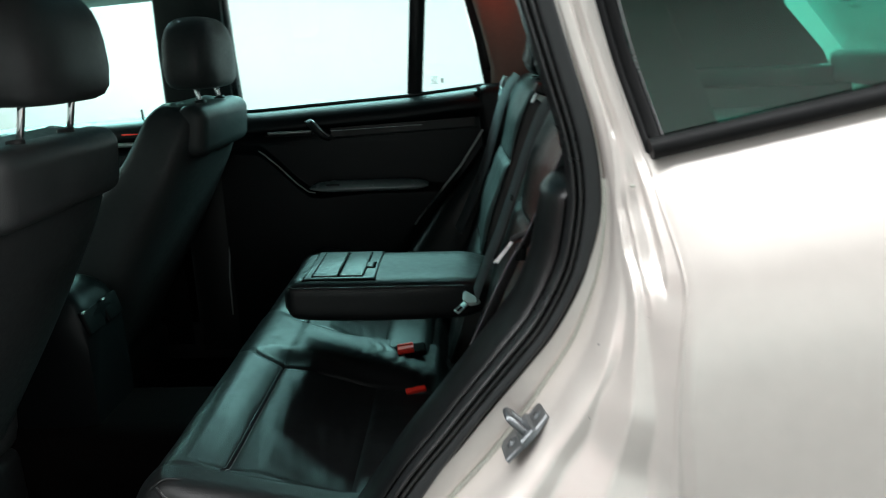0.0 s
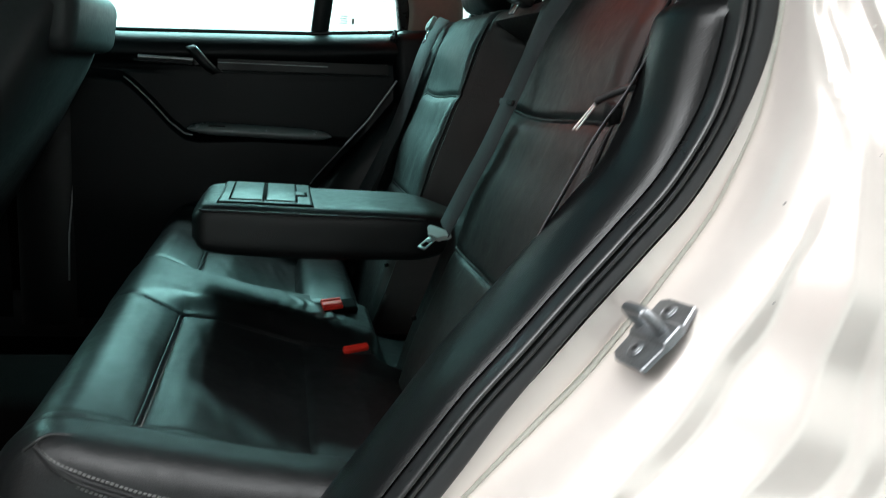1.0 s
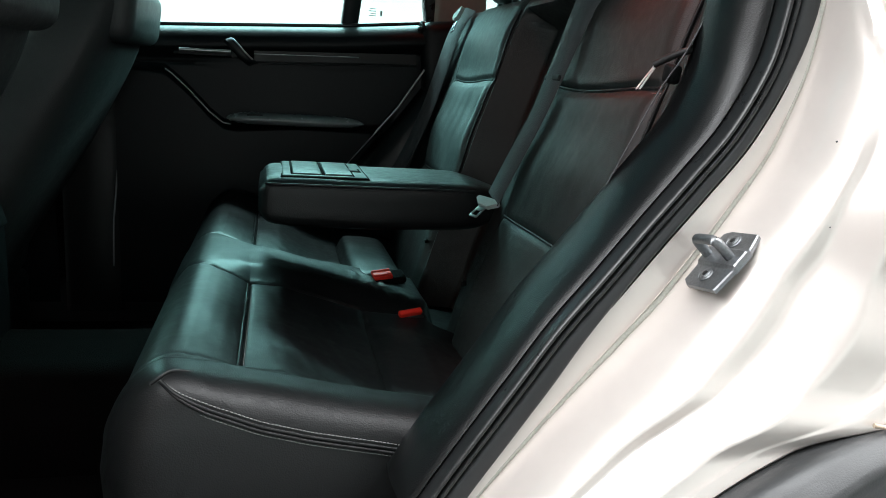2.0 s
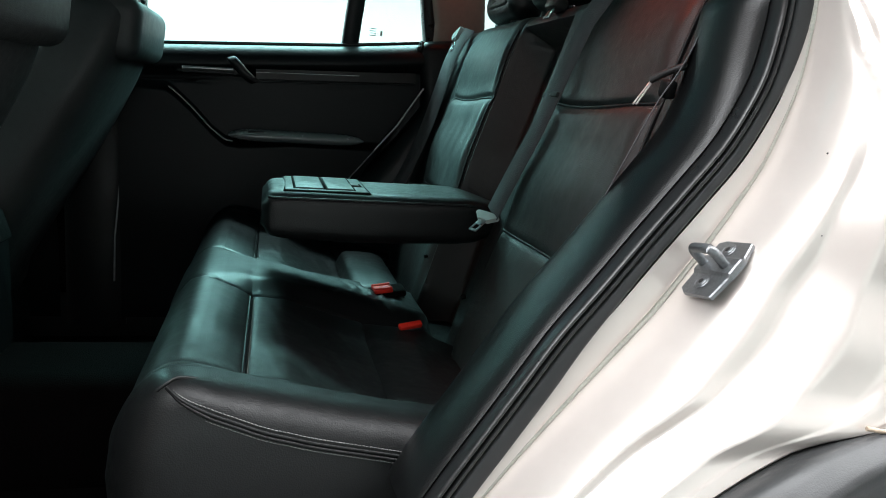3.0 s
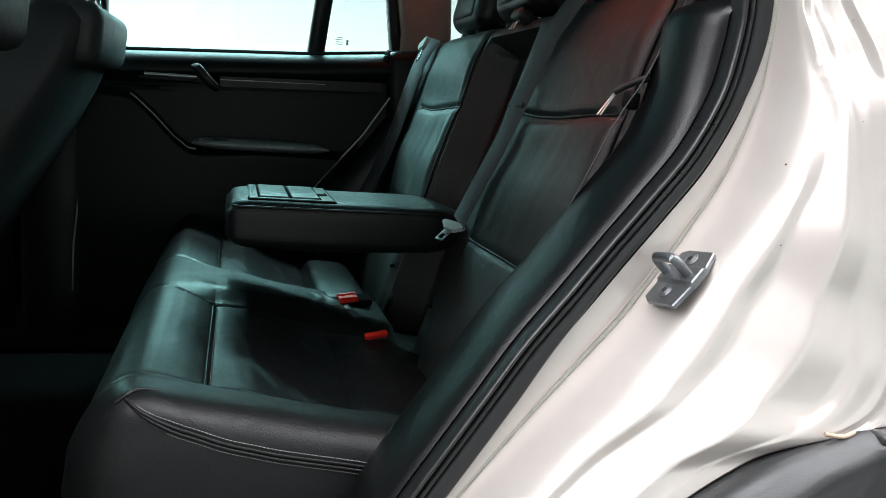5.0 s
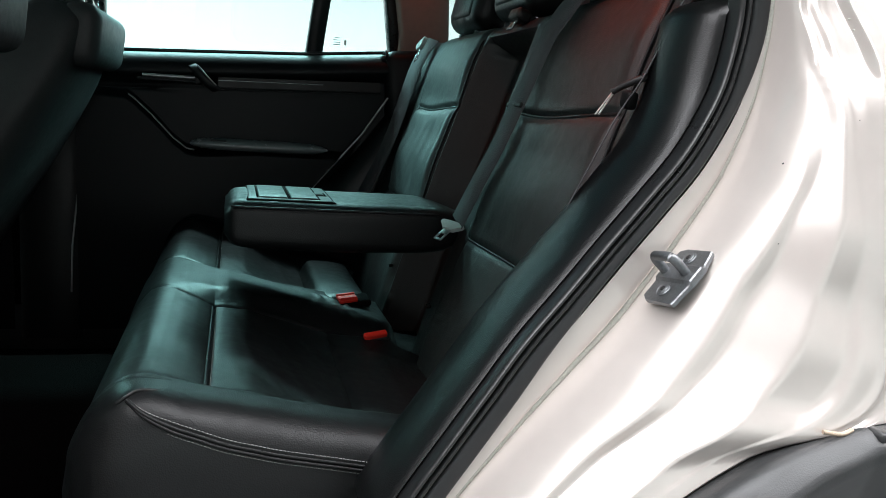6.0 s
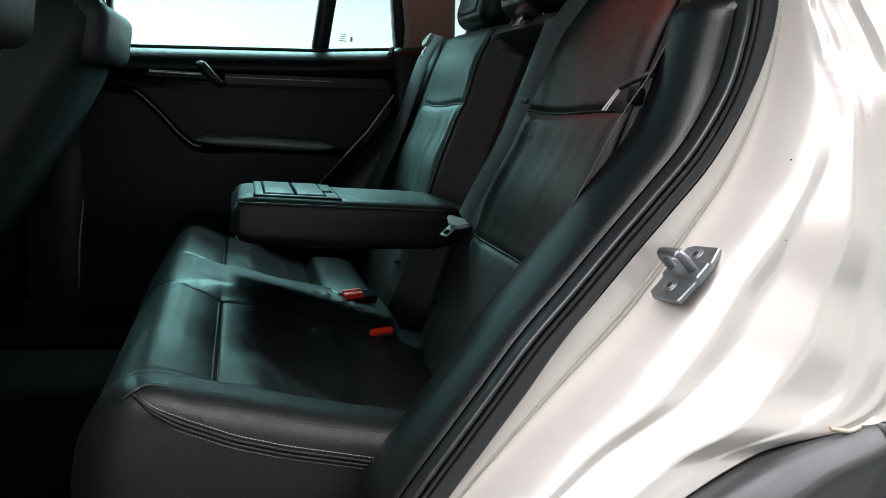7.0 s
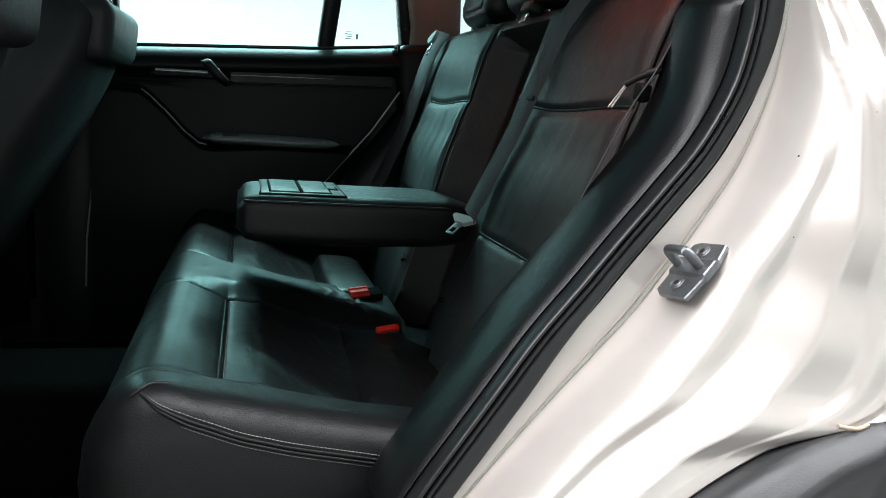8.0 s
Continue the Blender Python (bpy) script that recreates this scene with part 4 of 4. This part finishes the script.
outline = ((-0.034, -0.0235, 0.022), (-0.0385, -0.016, 0.0265), (-0.033, -0.0245, 0.0275), (-0.015, -0.0245, 0.0295), (-0.0125, -0.0240, 0.0305), (-0.0095, -0.0240, 0.0315),
           (0.0095, -0.0240, 0.0315), (0.0125, -0.0240, 0.0305), (0.015, -0.0245, 0.0290), (0.028, -0.0245, 0.0255), (0.0335, -0.0235, 0.0235))
rings = []
for b, a0, a1 in outline[1:]:
    h = plate_height(b)
    rings.append([s_pt(a0, b, -0.0040), s_pt(a0, b, h), s_pt(a0 + 0.0012, b, h + 0.0012), s_pt(a1 - 0.0014, b, h + 0.0012), s_pt(a1, b, h), s_pt(a1, b, -0.0040)])
part("plate", loft(rings), STEEL, striker, "", 30)
rod = spline([s_pt(-0.0165, 0.0, 0.003), s_pt(-0.0165, 0.0, 0.014), s_pt(-0.0163, 0.0, 0.0215), s_pt(-0.0130, 0.0, 0.0265), s_pt(-0.0060, 0.0, 0.0275), s_pt(0.0060, 0.0, 0.0275), s_pt(0.0130, 0.0, 0.0265), s_pt(0.0163, 0.0, 0.0215), s_pt(0.0165, 0.0, 0.014), s_pt(0.0165, 0.0, 0.003)], 40)
part("loop", tube(rod, 0.0048, 14), STEEL, striker)
for b in (-0.0225, 0.0215):
    part("screw", cyl(s_pt(0.0, b, 0.001), s_pt(0.0, b, 0.0024), 0.0080, 24), STEEL, striker)
    part("screw_rim", cyl(s_pt(0.0, b, 0.0022), s_pt(0.0, b, 0.0034), 0.0058, 20), STEEL, striker)
    part("screw_socket", cyl(s_pt(0.0, b, 0.0030), s_pt(0.0, b, 0.0037), 0.0032, 6), HARD, striker)


# ---- the shut doors on the far side ----
def sill_z(x):
    return lerp_table(((-2.0, 1.07), (-1.54, 1.089), (-1.02, 1.119), (-0.73, 1.126), (-0.276, 1.158), (-0.05, 1.183), (0.1, 1.20)), x)


def door_edge(z):
    return lerp_table(((0.40, -0.50), (0.60, -0.385), (0.80, -0.253), (0.956, -0.123), (1.062, -0.055), (1.2, -0.03)), z)


def ledge(x):
    return lerp_table(((-0.85, 1.035), (-0.72, 1.028), (-0.700, 1.014), (-0.66, 0.978), (-0.61, 0.925), (-0.575, 0.898), (-0.54, 0.893), (-0.40, 0.905), (-0.22, 0.905), (0.0, 0.90)), x)


def door_y(x, z):
    y = 0.668
    top = sill_z(x)
    u = min(1.0, max(0.0, (z - (top - 0.05)) / 0.05))
    y -= 0.026 * smooth(top - 0.085, top - 0.05, z)
    y += 0.060 * (1 - math.sqrt(max(0.0, 1 - u * u)))
    y -= 0.040 * smooth(ledge(x) + 0.003, ledge(x) - 0.024, z) * smooth(0.0, -0.2, x) - 0.02 * smooth(0.75, 0.5, z)
    y += 0.004 * groove(z - 1.046 - 0.056 * (x + 0.51), 0.004)
    return y


def far_door(x0, x1, name, label, tilt):
    d = thing(name, ((x0 + x1) / 2, 0.75, 0.35), label, "car door", kind="")
    rows = []
    for u in np.linspace(0, 1, 90):
        row = []
        for k in range(84):
            z = 0.9
            for _ in range(4):
                xe = door_edge(z) if tilt else x1
                x = x0 + (xe - x0) * u
                e, top = ledge(x), sill_z(x)
                # lines of the sheet follow the ledge and the sill
                z = lerp_table(((0, 0.40), (14, e - 0.030), (34, e + 0.008), (48, top - 0.09), (83, top)), k)
            row.append((x, door_y(x, z), z))
        x, y, z = row[-1]
        row += [(x, y + 0.006, z + 0.004), (x, y + 0.02, z + 0.003), (x, y + 0.05, z - 0.01), (x, 0.80, z - 0.05), (x, 0.86, 0.95), (x, 0.86, 0.4)]
        rows.append(row)
    part("door_card", grid(rows), SOFT, d, "black soft plastic door card", 50)
    return d


rear_door = far_door(-0.835, -0.03, "rear_door", "shut rear door with black trim card and a green tinted window", True)


def far_glass(x, z):
    return (x, 0.735 - 0.30 * (z - 1.15), z)


part("window", panel([far_glass(x, z) for x, z in ((-0.80, 1.10), (-0.262, 1.145), (-0.235, 1.50), (-0.76, 1.52))], (0, 0.004, 0)), GLASS, rear_door, "green tinted door window")
part("fixed_window", panel([far_glass(x, z) for x, z in ((-0.235, 1.15), (-0.035, 1.17), (-0.12, 1.50), (-0.20, 1.50))], (0, 0.004, 0)), GLASS, rear_door, "small green tinted fixed window")


def bar(name, pts, w, parent, mat_, depth=0.03, label=""):
    """A flat upright bar in the far glass plane, through (x, z) points."""
    rings = []
    for x, z in pts:
        _, y, _ = far_glass(x, z)
        rings.append([(x - w / 2, y - depth, z), (x - w / 2 + 0.003, y - depth - 0.003, z), (x + w / 2 - 0.003, y - depth - 0.003, z), (x + w / 2, y - depth, z), (x + w / 2, y + 0.02, z), (x - w / 2, y + 0.02, z)])
    return part(name, loft(rings), mat_, parent, label)


bar("window_divider", [(-0.254, 1.14), (-0.246, 1.24), (-0.237, 1.34), (-0.222, 1.52)], 0.044, rear_door, RUBBER, 0.02, "black window divider")
bar("rear_frame", [(-0.020, 1.15), (-0.035, 1.22), (-0.055, 1.32), (-0.085, 1.43), (-0.115, 1.53)], 0.030, rear_door, RUBBER, 0.02, "black window frame")
bar("front_frame", [(-0.800, 1.08), (-0.795, 1.3), (-0.785, 1.53)], 0.034, rear_door, RUBBER, 0.02, "black window frame")
part("top_frame", tube([(x, 0.625, 1.515) for x in np.linspace(-0.81, -0.1, 8)], 0.025, 8), RUBBER, rear_door)
part("sill_strip", tube([(x, 0.704, sill_z(x) + 0.004) for x in np.linspace(-0.82, -0.04, 30)], 0.005, 6), RUBBER, rear_door)

strip_line = [(x, 0.655, 1.066 + 0.05 * (x + 0.5)) for x in np.linspace(-0.50, -0.075, 30)]
part("trim_strip", ribbon(strip_line, (0, 0, 1), 0.026, 0.016), WOOD, rear_door, "dark glossy trim strip")
# the strip's reflection line, modelled as a thin bright tube
part("trim_edge", tube([(x, 0.645, 1.0705 + 0.042 * (x + 0.5)) for x in np.linspace(-0.50, -0.23, 20)], 0.0013, 6), ALU, rear_door, "bright line drawn as the reflection along the trim strip")
part("trim_edge", tube([(x, 0.651, 1.046 + 0.056 * (x + 0.51)) for x in np.linspace(-0.50, -0.075, 20)], 0.0016, 6), HARD, rear_door)
handle = part("door_handle", loft([[(x, 0.640 + dy, 1.063 + 0.025 * (x + 0.683) + dz) for dy, dz in ((-0.004, -0.006), (-0.006, 0.002), (0.002, 0.005), (0.02, 0.005), (0.02, -0.008))] for x in np.linspace(-0.683, -0.557, 12)]), HARD, rear_door, "black door handle with a satin metal lip")
part("handle_lip", tube([(x, 0.634, 1.0685 + 0.025 * (x + 0.683)) for x in np.linspace(-0.683, -0.557, 12)], 0.0048, 8), ALU, handle, "satin metal lip")
part("handle_recess", rbox((-0.62, 0.660, 1.078), (0.16, 0.016, 0.045), 0.006, 3), HARD, rear_door)
part("grab_bar", loft([[(x + dx, y + dy, z + dz) for dx, dy, dz in ((-0.012, 0.0, -0.004), (-0.006, -0.008, -0.001), (0.004, -0.009, 0.003), (0.011, -0.004, 0.006), (0.012, 0.02, 0.006), (-0.012, 0.02, -0.004))] for x, y, z in spline([(-0.568, 0.650, 1.102), (-0.556, 0.640, 1.094), (-0.537, 0.636, 1.073), (-0.519, 0.638, 1.055), (-0.500, 0.650, 1.043)], 16)]), HARD, rear_door, "dark grab bar")
part("grab_bar_edge", tube(spline([(-0.552, 0.636, 1.104), (-0.540, 0.630, 1.092), (-0.524, 0.628, 1.075), (-0.504, 0.634, 1.056)], 14), 0.0020, 6), ALU, rear_door, "bright edge of the grab bar")
part("marker_light", rbox((-0.630, 0.648, 1.094), (0.03, 0.004, 0.004), 0.001, 1), LED, rear_door, "small red marker light")
rings = []
for x in np.linspace(-0.565, -0.215, 34):
    e = math.sqrt(max(0.02, 1 - abs((x + 0.390) / 0.177) ** 5))
    rings.append([(x, 0.632 + 0.050 * math.cos(a) * (0.6 + 0.4 * e), 0.908 + 0.006 * (x + 0.375) + 0.017 * e * math.sin(a)) for a in np.linspace(0, math.tau, 24, endpoint=False)])
part("armrest_pad", loft(rings), LIT_SATIN, rear_door, "soft rounded armrest pad")
part("window_switch", rbox((-0.495, 0.600, 0.916), (0.04, 0.02, 0.008), 0.002, 2), HARD, rear_door)
# thin pale tube drawn as the lit line along the ledge's edge
ridge = [(x, door_y(x, ledge(x) - 0.02) - 0.001, ledge(x) - 0.006) for x in np.linspace(-0.715, -0.555, 24)]
part("ledge_highlight", tube(ridge, 0.0024, 8), LIT_SATIN, rear_door)
part("door_seal_edge", tube([(door_edge(z) + 0.004, 0.648, z) for z in np.linspace(0.78, 1.062, 20)], 0.003, 6), ALU, rear_door, "pale edge of the door seal")
part("blind_hook", tube(spline([(-0.064, 0.690, 1.176), (-0.064, 0.650, 1.186), (-0.062, 0.642, 1.174), (-0.064, 0.650, 1.162)], 14), 0.004, 8), HARD, rear_door, "small black blind hook")
part("hook_base", rbox((-0.064, 0.664, 1.168), (0.024, 0.04, 0.014), 0.005, 2), HARD, rear_door)

for x, z, r in ((-0.60, 1.335, 0.0010), (-0.50, 1.27, 0.0012), (-0.315, 1.285, 0.0016), (-0.405, 1.39, 0.0009), (-0.16, 1.30, 0.0012), (-0.150, 1.302, 0.0008)):
    bm = bmesh.new()
    bmesh.ops.create_icosphere(bm, subdivisions=1, radius=r)
    bmesh.ops.translate(bm, vec=Vector(far_glass(x, z)) - Vector((0, 0.002, 0)), verts=bm.verts)
    part("dirt_speck", bm, PRINT, rear_door)

# small unreadable print in the fixed window
for k in range(4):
    part("print_bar", rbox((-0.192 + 0.002 * (k % 2), 0.712, 1.196 + 0.006 * k), (0.020 - 0.003 * (k % 2), 0.001, 0.0022), 0.0004, 1), PRINT, rear_door)
part("print_bar", rbox((-0.168, 0.712, 1.203), (0.006, 0.001, 0.014), 0.0004, 1), PRINT, rear_door)

front_door = far_door(-1.85, -0.985, "front_door", "shut front door with black trim card and a clear window", False)
part("window", panel([far_glass(x, z) for x, z in ((-1.85, 1.06), (-0.99, 1.10), (-0.95, 1.52), (-1.55, 1.52))], (0, 0.004, 0)), FRONT_GLASS, front_door)
part("lock_pin", cyl((-1.075, 0.695, 1.11), (-1.075, 0.690, 1.145), 0.004, 10, 0.003), HARD, front_door)
part("marker_light", rbox((-1.10, 0.645, 1.075), (0.05, 0.004, 0.006), 0.001, 1), LED, front_door, "small red marker light")
part("door_handle", rbox((-1.15, 0.645, 1.045), (0.13, 0.02, 0.014), 0.005, 3), ALU, front_door)

part("pillar_seal", tube([(-0.812, 0.652, 0.98), (-0.818, 0.650, 0.93), (-0.831, 0.648, 0.815), (-0.849, 0.646, 0.623), (-0.852, 0.646, 0.50)], 0.0022, 6), ALU, rear_door)

# pillars of the far side
def pillar(name, pts, mat_, label, depth=0.05):
    rings = []
    for xa, xb, z in pts:
        _, y, _ = far_glass(0, max(z, 1.1))
        rings.append([(xa, y + 0.03, z), (xa, y - depth + 0.012, z), (xa + 0.015, y - depth, z), (xb - 0.015, y - depth, z), (xb, y - depth + 0.012, z), (xb, y + 0.03, z)])
    return part(name, loft(rings), mat_, car, label)


pillar("door_pillar", [(-0.985, -0.835, 0.36), (-0.985, -0.825, 0.9), (-1.005, -0.80, 1.10), (-0.985, -0.79, 1.30), (-0.955, -0.77, 1.54)], HARD, "dark door pillar", 0.055)
# dark panel added to block light leaking between door and pillar
part("pillar_leak_panel", rbox((-0.99, 0.762, 0.76), (0.20, 0.03, 0.70), 0.008, 2), CARPET, car)
pillar("rear_pillar", [(-0.02, 0.13, 1.12), (-0.025, 0.115, 1.24), (-0.05, 0.10, 1.34), (-0.085, 0.08, 1.45), (-0.12, 0.06, 1.55)], BEIGE, "beige fabric rear pillar trim")
rings = []
for xa, xb, z in ((0.055, 0.13, 1.205), (0.050, 0.115, 1.24), (0.022, 0.10, 1.34), (-0.008, 0.08, 1.45), (-0.05, 0.06, 1.55)):
    y = -0.765 + 0.20 * (z - 1.15)
    rings.append([(xa, y, z), (xa + 0.01, y + 0.035, z), (xb - 0.015, y + 0.05, z), (xb, y + 0.035, z), (xb, y, z)])
part("rear_pillar", loft(rings), BEIGE, car, "beige fabric rear pillar trim")
part("far_quarter_window", panel([far_glass(x, z) for x, z in ((0.10, 1.21), (0.47, 1.24), (0.46, 1.50), (0.06, 1.50))], (0, 0.004, 0)), GLASS, car, "green tinted far quarter window")
part("far_quarter_sill", rbox((0.53, 0.71, 1.19), (0.88, 0.10, 0.06), 0.015, 3), HARD, car)
part("shoulder_trim", rbox((0.06, 0.685, 1.10), (0.24, 0.10, 0.20), 0.03, 4, (0, -6, 0)), SOFT, car)
part("lower_side_trim", rbox((0.00, 0.72, 0.80), (0.34, 0.08, 0.62), 0.03, 3, (0, 14, 0)), SOFT, car)
part("luggage_cover", rbox((0.58, 0, 1.10), (0.84, 1.34, 0.012), 0.005, 2), BOOT, car, "dark luggage cover")
part("tailgate_sill", rbox((1.00, 0, 1.215), (0.10, 1.40, 0.09), 0.02, 3), BOOT, car)
part("far_wheel_trim", rbox((0.1, 0.70, 0.80), (0.30, 0.06, 0.62), 0.02, 3), HARD, car)


# the open side's front door, set shut, and the pillar behind it: out of view, added to shade the bench front
near_door = thing("front_door", (-1.44, -0.80, 0.35), "unseen champagne front door with a clear window, set shut", "car door")
part("door_skin", grid([[(x, -0.868 - 0.035 * math.sin(math.pi * k / 14) ** 0.7, 0.34 + 0.74 * k / 14) for k in range(15)] for x in np.linspace(-1.90, -0.965, 12)]), PAINT, near_door, "champagne door skin")
part("door_card", rbox((-1.43, -0.735, 0.71), (0.93, 0.09, 0.74), 0.03, 4), SOFT, near_door, "black door card")
part("window", panel([(x, -0.745 + 0.30 * (z - 1.15), z) for x, z in ((-1.85, 1.06), (-0.99, 1.08), (-0.95, 1.52), (-1.55, 1.52))], (0, -0.004, 0)), FRONT_GLASS, near_door, "clear door window")
part("window_frame", tube([(x, -0.745 + 0.30 * (z - 1.15), z) for x, z in ((-0.975, 1.06), (-0.965, 1.3), (-0.94, 1.52))], 0.02, 10), MATTE, near_door)
rings = []
for xa, xb, y, z in ((-0.985, -0.835, -0.80, 0.36), (-0.985, -0.825, -0.80, 0.9), (-0.975, -0.85, -0.765, 1.10), (-0.96, -0.86, -0.71, 1.30), (-0.94, -0.85, -0.655, 1.53)):
    rings.append([(xa, y, z), (xb, y, z), (xb, y + 0.05, z), (xb - 0.02, y + 0.075, z), (xa + 0.02, y + 0.075, z), (xa, y + 0.05, z)])
part("door_pillar", loft(rings), PAINT, car, "champagne door pillar")


# ---- front seats ----
def front_seat(y0, dx, lift, label, rest_dx=0.0):
    seat = thing("front_seat", (-0.95, y0, 0.33), label, "car seat", "front seats")
    rings = []
    for z, xr, t, w in spline([(0.48, -1.080, 0.17, 0.20), (0.62, -1.010, 0.19, 0.235), (0.80, -0.905, 0.19, 0.25), (0.95, -0.820, 0.165, 0.25), (1.04, -0.772, 0.125, 0.24), (1.10, -0.748, 0.11, 0.225), (1.16, -0.730, 0.095, 0.20), (1.185, -0.728, 0.07, 0.165)], 34):
        ring = []
        for k in range(40):
            a = k * math.tau / 40
            n = 4.0
            c, s = math.cos(a), math.sin(a)
            q = (abs(c) ** n + abs(s) ** n) ** (-1 / n)
            wing = 0.035 * smooth(0.55, 1.0, abs(q * s)) if c < 0 else 0
            ring.append((dx + xr - t / 2 + t / 2 * q * c - wing, y0 + w * q * s, z - 0.3 * t / 2 * q * c))
        rings.append(ring)
    back = part("backrest", loft(rings), LIT_SEAT_LEATHER, seat, "black leather front backrest", 60)
    part("shoulder_pad", rbox((dx - 0.750, y0, 1.128), (0.076, 0.380, 0.122), 0.032, 6, (0, 6, 0)), LIT_SEAT_LEATHER, back)
    for s in (-1, 1):
        part("edge_piping", tube([(dx + x, y0 + s * w, z) for x, w, z in ((-1.045, 0.235, 0.80), (-0.965, 0.235, 0.93), (-0.885, 0.225, 1.05), (-0.825, 0.20, 1.14))], 0.003, 6), THREAD, back)
    rest = part("headrest", loft([[(dx + rest_dx - 0.768 + 0.066 * cx * sc, y0 + 0.135 * cy * sc, z + lift) for cx, cy in
                                    [((abs(math.cos(a)) ** 3.4 + abs(math.sin(a)) ** 3.4) ** (-1 / 3.4) * math.cos(a), (abs(math.cos(a)) ** 3.4 + abs(math.sin(a)) ** 3.4) ** (-1 / 3.4) * math.sin(a)) for a in np.linspace(0, math.tau, 36, endpoint=False)]]
                                   for z, sc in ((1.222, 0.72), (1.228, 0.88), (1.242, 0.98), (1.275, 1.02), (1.31, 1.0), (1.34, 0.95), (1.362, 0.87), (1.378, 0.74), (1.388, 0.56), (1.393, 0.3))]), LIT_SEAT_LEATHER, seat, "black leather front headrest")
    for s in (-1, 1):
        part("post", cyl((dx - 0.752, y0 + s * 0.075, 1.17), (dx + rest_dx - 0.765, y0 + s * 0.075, 1.24 + lift), 0.0058, 12), CHROME, rest, "chrome headrest post")
        part("collar", cyl((dx - 0.753, y0 + s * 0.075, 1.180), (dx - 0.755, y0 + s * 0.075, 1.195), 0.014, 14), HARD, rest)
    part("cushion", rbox((dx - 1.28, y0, 0.60), (0.50, 0.50, 0.16), 0.06, 5, (0, 8, 0)), LIT_SEAT_LEATHER, seat)
    part("side_cover", rbox((dx - 1.20, y0 - 0.255, 0.50), (0.46, 0.03, 0.12), 0.012, 3), HARD, seat)
    part("base", rbox((dx - 1.25, y0, 0.42), (0.44, 0.42, 0.20), 0.03, 3), HARD, seat)
    return seat


front_seat(0.37, 0.0, 0.0, "black leather front passenger seat leaning back, headrest on chrome posts")
front_seat(-0.37, -0.032, 0.022, "black leather driver seat, headrest on chrome posts", 0.034)

console = thing("centre_console", (-1.1, 0, 0.45), "dark centre console between the front seats", "console")
rings = []
for x, top, w in spline(((-1.48, 0.80, 0.095), (-1.26, 0.835, 0.10), (-1.06, 0.835, 0.10), (-0.98, 0.825, 0.098), (-0.945, 0.80, 0.092), (-0.928, 0.76, 0.088)), 24):
    ring = []
    for k in range(28):
        a = k * math.tau / 28
        q = (abs(math.cos(a)) ** 5 + abs(math.sin(a)) ** 5) ** -0.2
        ring.append((x, w * q * math.cos(a), (top + 0.44) / 2 + (top - 0.44) / 2 * q * math.sin(a)))
    rings.append(ring)
part("box", loft(rings), SOFT, console, "rounded black console box")
for y in (-0.043, 0.045):
    vent = part("vent", rbox((-0.9325, y, 0.752), (0.012, 0.072, 0.058), 0.005, 3, (0, -16, 0)), MATTE, console, "rear air vent")
    for k in range(4):
        part("slat", rbox((-0.9245 - 0.0038 * k, y, 0.733 + 0.013 * k), (0.005, 0.060, 0.0025), 0.001, 1, (0, 20, 0)), MATTE, vent)
    part("thumb_tab", rbox((-0.926, y - 0.042, 0.782), (0.006, 0.014, 0.0045), 0.0015, 2, (0, 30, 0)), RIM, vent, "small bright thumb tab")
